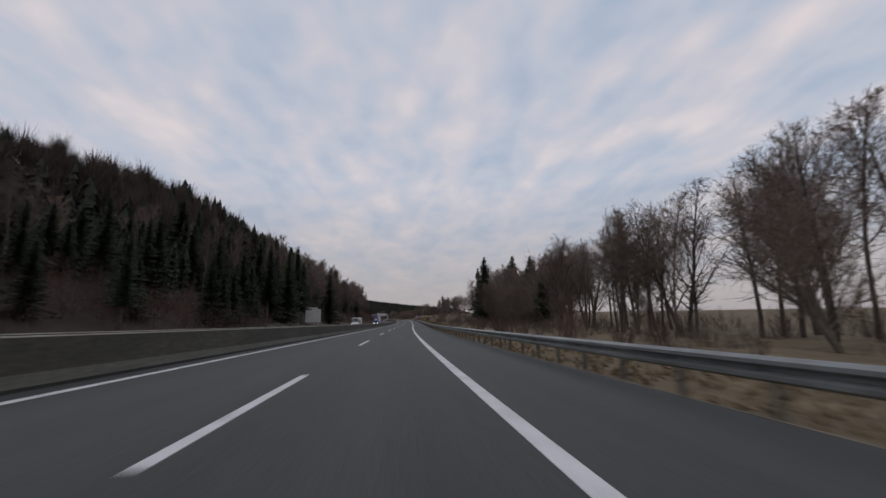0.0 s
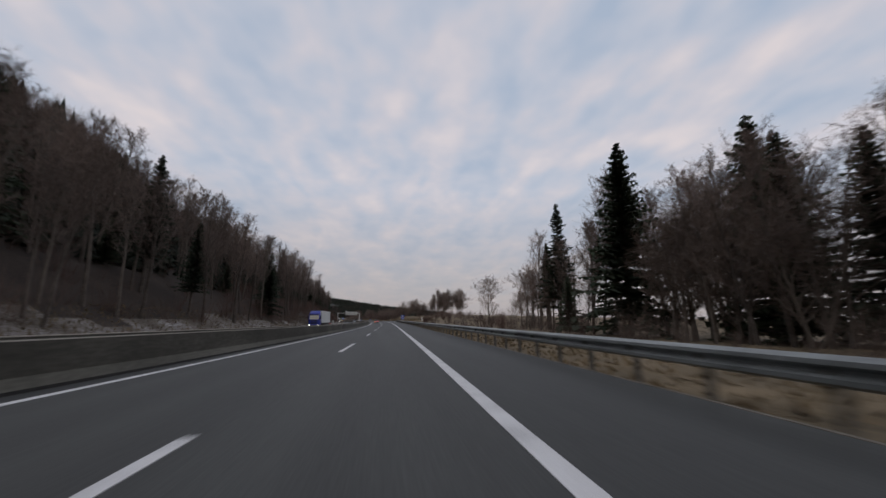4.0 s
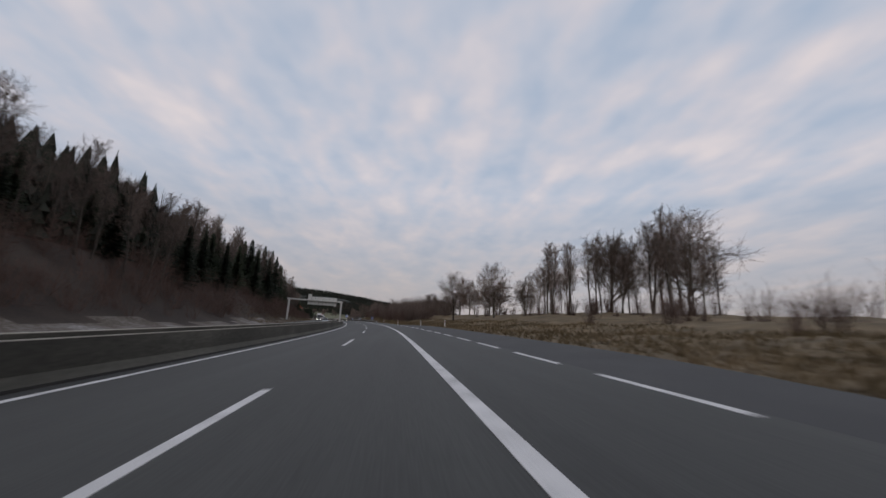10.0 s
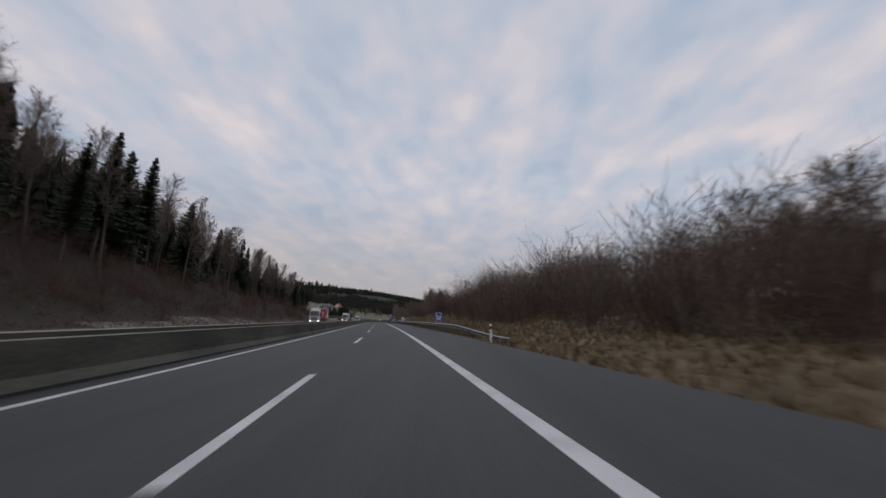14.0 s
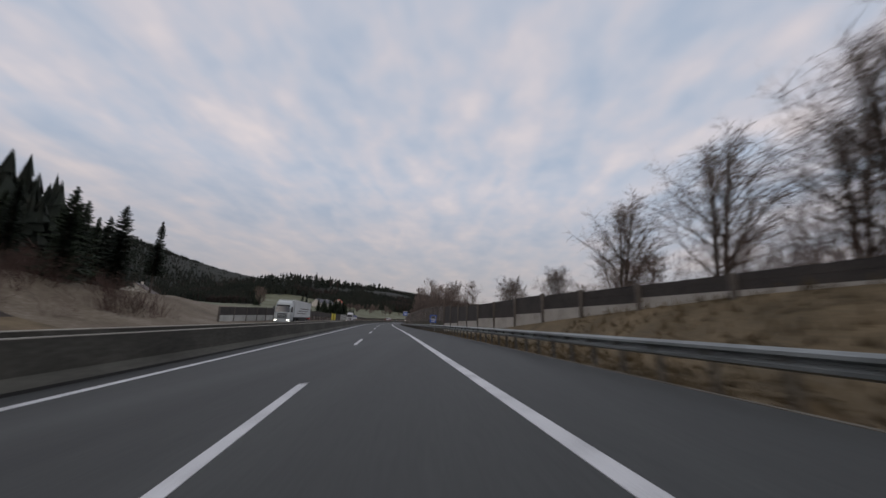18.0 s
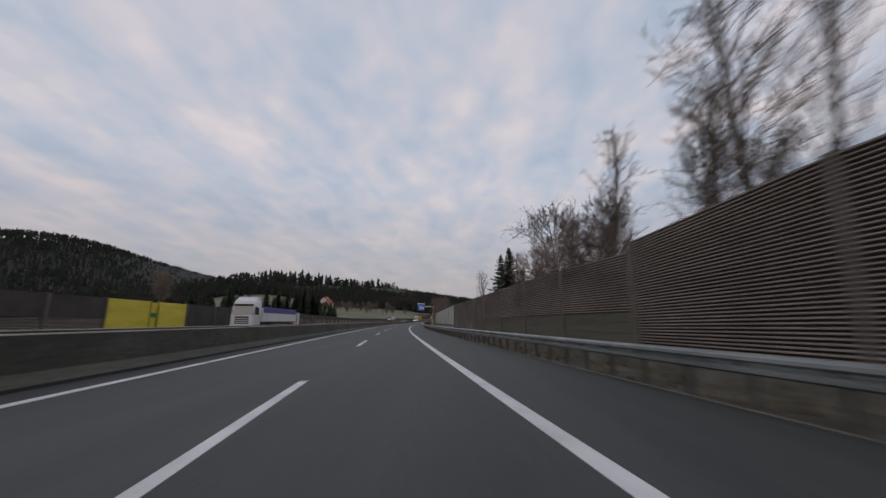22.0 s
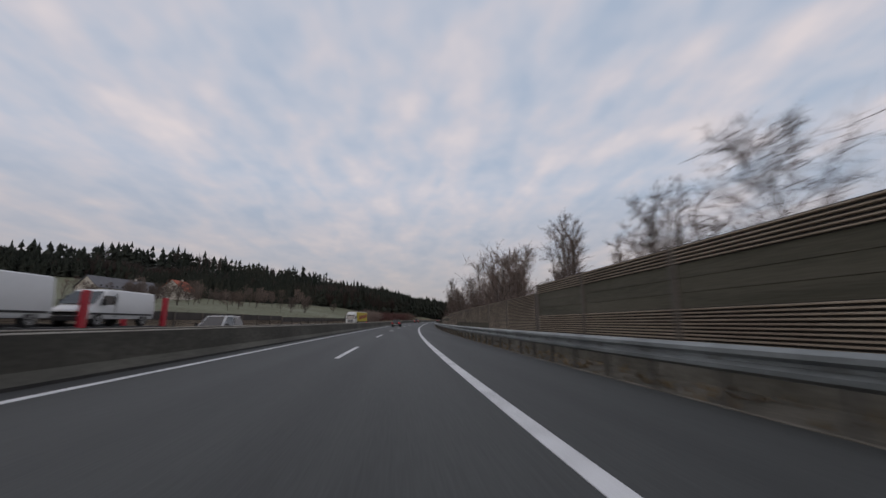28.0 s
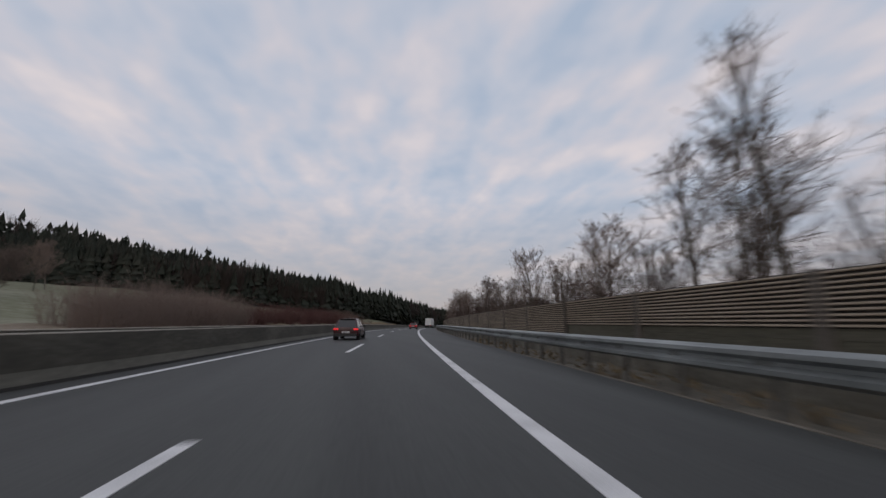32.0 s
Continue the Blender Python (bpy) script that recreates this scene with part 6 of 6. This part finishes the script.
def van(name, label, s, d, turn=180.0, z=0.0, colour=(0.62, 0.63, 0.63), windows=False, lamps=True, L=5.6, H=2.5):
    g = thing(name, label, "van", stand(s, d, z, turn))
    mat = paint("paint_" + name, colour, 0.4)
    hl = L / 2
    rings = []
    for y, k, lo, hi in ((-hl, 0.93, 0.5, H - 0.08), (-hl + 0.1, 0.98, 0.42, H), (hl - 1.75, 0.98, 0.4, H), (hl - 1.45, 0.97, 0.4, H - 0.12), (hl - 0.72, 0.96, 0.4, H * 0.56), (hl - 0.1, 0.9, 0.42, H * 0.44), (hl, 0.84, 0.48, H * 0.34)):
        x = k
        rings.append([(-x * 0.95, y, lo), (x * 0.95, y, lo), (x, y, lo + 0.2), (x, y, (lo + hi) / 2), (x * 0.9, y, hi - 0.06), (x * 0.8, y, hi), (-x * 0.8, y, hi), (-x * 0.9, y, hi - 0.06), (-x, y, (lo + hi) / 2), (-x, y, lo + 0.2)])
    b = smooth_part(part("body", loft(rings), mat, g))
    bm = bmesh.new()
    v = [bm.verts.new(p) for p in ((-0.84, hl - 0.70, H * 0.58), (0.84, hl - 0.70, H * 0.58), (0.76, hl - 1.40, H - 0.16), (-0.76, hl - 1.40, H - 0.16))]
    bm.faces.new(v)
    bmesh.ops.translate(bm, verts=bm.verts, vec=(0, 0.03, 0.03))
    part("windscreen", bm, DARK_GLASS, b)
    for sgn in (1, -1):
        part("side_window", box(*sorted((sgn * 0.95, sgn * 0.995)), hl - 1.95, hl - 1.12, H * 0.58, H * 0.82, 0.02), DARK_GLASS, b)
        if windows:
            for y in (-hl + 0.3, -hl + 1.45, -hl + 2.5):
                part("side_window", box(*sorted((sgn * 0.95, sgn * 0.995)), y, y + 1.0, H * 0.58, H * 0.82, 0.02), DARK_GLASS, b)
        part("door_seam", box(*sorted((sgn * 0.955, sgn * 1.003)), hl - 2.06, hl - 2.04, 0.5, H * 0.9), BLACK, b)
        part("rub_strip", box(*sorted((sgn * 0.95, sgn * 1.012)), -hl + 0.25, hl - 0.4, 0.62, 0.72, 0.01), BLACK, b)
        part("headlight", box(*sorted((sgn * 0.55, sgn * 0.86)), hl - 0.14, hl - 0.0, H * 0.30, H * 0.38, 0.02), HEADLIGHT if lamps else SIGN_WHITE, g)
        part("mirror", box(*sorted((sgn * 0.97, sgn * 1.15)), hl - 1.15, hl - 1.0, H * 0.55, H * 0.72, 0.02), BLACK, g)
        for y in (-hl + 1.0, hl - 0.95):
            wheel(g, sgn * 0.86, y, 0.34)
    part("bumper", box(-0.93, 0.93, hl - 0.2, hl + 0.05, 0.3, 0.55, 0.04), BLACK, g)
    part("grille", box(-0.5, 0.5, hl - 0.04, hl + 0.02, 0.62, H * 0.33, 0.02), BLACK, g)
    return g


passenger_car("silver_car", "grey sloping-roofed off-road car with lit tail lamps", (0.24, 0.265, 0.265), 289, -1.75, 0, 4.75, 1.92, 1.62, "coupe", amber=True, wide=True)
passenger_car("black_car", "black estate car with red tail lamps", (0.004, 0.005, 0.006), 942, -1.7, 0, 4.75, 1.84, 1.5, "estate", chrome=True)
passenger_car("dark_car", "dark maroon car with red tail lamps in the overtaking lane", (0.035, 0.006, 0.008), 1007, -1.7, 0, 4.5, 1.8, 1.5, "hatch")
passenger_car("red_car", "small bright red car far ahead in the slow lane", (0.30, 0.02, 0.02), 1068, 1.8, 0, 4.1, 1.76, 1.48, "hatch")
passenger_car("white_car", "pale silver car on the opposite carriageway", (0.45, 0.48, 0.50), 412, -10, 180, 4.5, 1.8, 1.5, "estate", front_lamps=True)
passenger_car("oncoming_car", "white car on the opposite carriageway", (0.6, 0.6, 0.6), 880, -9.6, 180, 4.5, 1.8, 1.6, "estate", front_lamps=True)
LOGO_RED = material("logo_red", [(0.26, 0.05, 0.02), (0.34, 0.07, 0.03)], 1, 12, 0.7, 0.0)
lorry("blue_lorry", "blue lorry with a white tarpaulin trailer, headlights lit", (0.02, 0.035, 0.32), TARPAULIN, 214.6, -14.9)
lorry("red_lorry", "white lorry with a red tarpaulin trailer and a pale swoosh", (0.6, 0.6, 0.6), (0.36, 0.012, 0.025), 525.6, -14.9, shapes=[
    (TARPAULIN, [(0.012, 1.55), (0.36, 1.6), (0.28, 1.85), (0.21, 2.1), (0.16, 2.4), (0.125, 2.75), (0.105, 3.2), (0.095, 3.8), (0.03, 3.8), (0.012, 3.3)]),
    (TARPAULIN, [(0.72, 1.9), (0.86, 1.9), (0.86, 2.15), (0.72, 2.15)]), (TARPAULIN, [(0.70, 2.4), (0.86, 2.4), (0.86, 3.1), (0.80, 3.25), (0.70, 3.1)])])
lorry("grey_lorry", "white lorry with a pale grey trailer, headlights lit", (0.52, 0.55, 0.54), TARPAULIN, 616, -14.9, marks=(POST_GREY, [(0.10, 0.7, 2.6, 2.75), (0.2, 0.8, 2.2, 2.32), (0.3, 0.85, 1.8, 1.92)]))
VIOLET = material("violet_tarpaulin", [(0.06, 0.06, 0.22), (0.085, 0.085, 0.28)], 0.6, 9, 0.7, 0.1)
lorry("violet_lorry", "white lorry whose trailer carries a violet upper band", (0.6, 0.6, 0.62), TARPAULIN, 721, -14.9, band=VIOLET, top=2.85)
lorry("yellow_lorry", "white-cabbed lorry with a yellow trailer and red markings", (0.6, 0.6, 0.58), (0.52, 0.40, 0.02), 964.5, -14.9, shapes=[(LOGO_RED, [(0.07 + 0.1 * k + a, 2.35 - 0.08 * k - 0.7 * a + c) for a, c in ((0.0, 0.0), (0.084, 0.0), (0.07, 1.0 + 0.18 * (k % 2)), (-0.012, 1.0))]) for k in range(8)]).scale = (1, 1, 0.9)
lorry("far_lorry", "white box lorry far ahead in the slow lane", (0.55, 0.56, 0.56), TARPAULIN, 1146, 1.8, 0)
van("white_van", "white delivery van on the opposite carriageway, headlights lit", 97, -10.2)


def transporter():
    g = thing("vehicle_transporter", "vehicle transporter with red posts", "lorry", stand(874, -14.6, 0, 180))
    d = part("deck", box(-1.25, 1.25, -7.5, 6.5, 0.75, 0.95, 0.03), CHASSIS, g)
    for y in (-7.0, -0.6, 5.9):
        for x in (-1.2, 1.2):
            part("post", box(x - 0.09, x + 0.09, y - 0.2, y + 0.2, 0.9, 2.75, 0.03), paint("red_post", (0.42, 0.015, 0.03)), g)
    for sgn in (1, -1):
        for y in (-5.2, -3.9, 3.2):
            wheel(g, sgn * 1.05, y, 0.45, 0.3)
    part("side_rail", box(1.2, 1.27, -7.4, 6.4, 0.95, 1.1, 0.02), CHASSIS, d)


transporter()
van("carried_van", "new white van without plates on the transporter", 870.6, -14.6, 180, 0.95, lamps=False, L=5.4, H=2.3)
van("carried_van", "new white van without plates on the transporter", 877.6, -14.6, 180, 0.95, lamps=False, L=5.4, H=2.0)

# ---- houses on the meadow ----


ROOF_GREY = material("grey_roof_tiles", [(0.10, 0.10, 0.11), (0.16, 0.16, 0.17)], 0.8, 10, 0.85, 0.3)


ROOF_BROWN = material("frosted_brown_roof", [(0.06, 0.045, 0.04), (0.11, 0.085, 0.075), (0.42, 0.42, 0.43)], 0.35, 6, 0.85, 0.3, spread=0.7)


def house(s, d, turn, L, W, eave, ridge, label, roof=None):
    g = thing("farmhouse", label, "house", stand(s, d, float(land(s, d)), turn, lean=False))
    bm = bmesh.new()
    pts = [(-W / 2, eave), (-W / 2, -1), (W / 2, -1), (W / 2, eave), (0, ridge)]
    a = [bm.verts.new((x, -L / 2, z)) for x, z in pts]
    b = [bm.verts.new((x, L / 2, z)) for x, z in pts]
    bm.faces.new(a[::-1])
    bm.faces.new(b)
    for i in range(5):
        bm.faces.new((a[i], a[(i + 1) % 5], b[(i + 1) % 5], b[i]))
    wl = part("wall", bm, PLASTER, g)
    for sgn in (1, -1):
        bm = bmesh.new()
        k = (ridge - eave) / (W / 2)
        e = W / 2 + 0.7
        prof = [(sgn * e, ridge - k * e), (0, ridge + 0.02), (0, ridge + 0.28), (sgn * e, ridge - k * e + 0.26)]
        q = [[bm.verts.new((x, y, z)) for x, z in prof] for y in (-L / 2 - 0.6, L / 2 + 0.6)]
        for i in range(4):
            bm.faces.new((q[0][i], q[0][(i + 1) % 4], q[1][(i + 1) % 4], q[1][i]))
        bm.faces.new(q[0][::-1])
        bm.faces.new(q[1])
        part("roof", bm, roof or ROOF_TILE, g)
    for y in np.arange(-L / 2 + 1.4, L / 2 - 0.8, 2.6):
        for sgn in (1, -1):
            for z in ((1.0,) if eave < 4 else (1.0, 3.8)):
                part("window", box(*sorted((sgn * (W / 2 - 0.05), sgn * (W / 2 + 0.04))), y, y + 1.0, z, z + 1.3), DARK_GLASS, wl)
    part("chimney", box(-0.4, 0.4, L * 0.2, L * 0.2 + 0.8, ridge - 1.2, ridge + 1.2, 0.03), PLASTER, g)


house(1061, -150, 10, 13, 14, 4.2, 10.2, "small farmhouse with a bright red tiled roof on the meadow")
house(1037, -158, -4, 34, 12, 4.2, 9.4, "long white farm building with a grey gable roof on the meadow", ROOF_GREY)
house(707, -98, 20, 15, 10, 2.0, 5.2, "white house with a low frosted brown gable roof", ROOF_BROWN)

# ---- grass tufts and snow on the verges ----
BLADE = material("grass_blades", [(0.08, 0.062, 0.035), (0.14, 0.105, 0.058), (0.215, 0.158, 0.093)], 0.3, 4, 0.95, 0.0)


def tufts(name, label, count, s0, s1, d0, d1, tall, seed):
    g = np.random.default_rng(seed)
    s, d = g.uniform(s0, s1, count), d0 + (d1 - d0) * g.random(count) ** 1.2
    base = place(s, d, land(s, d))
    keep = np.array([not (281 < a < 373 and b < 6.9 + bay_edge(a)[0] + 0.2) for a, b in zip(s, d)])
    base = base[keep]
    n = len(base)
    a, h, w = g.uniform(0, 2 * math.pi, n), tall * g.uniform(0.4, 1.2, n), g.uniform(0.03, 0.09, n)
    side = np.stack([np.cos(a), np.sin(a), np.zeros(n)], 1) * w[:, None]
    tip = base + np.stack([g.normal(0, 0.12, n), g.normal(0, 0.12, n), h], 1)
    verts = np.stack([base - side, base + side, tip], 1).reshape(-1, 3)
    faces = np.arange(3 * n).reshape(-1, 3)
    ob = new(name, mesh_of(name, verts, faces, BLADE))
    return tagged(ob, label, "grass", kind="stuff")


tufts("verge_grass", "dry brown grass on the verge beside the guard rail", 20000, -5, 300, 7.1, 14, 0.17, 1)
tufts("bank_grass", "dry brown grass on the bank", 30000, 285, 450, 7.1, 24, 0.3, 2)
tufts("verge_grass", "dry brown grass along the foot of the noise wall", 4500, 590, 1010, 7.3, 9.0, 0.18, 3)
tufts("verge_grass", "dry brown grass behind the guard rail", 9000, 440, 590, 7.05, 9.2, 0.22, 6)
tufts("cutting_grass", "dry brown grass on the cutting", 16000, 450, 560, 9, 20, 0.3, 4)
tufts("bank_grass", "dry grass on the bank of the opposite carriageway", 24000, 40, 560, -27, -19.3, 0.3, 5)
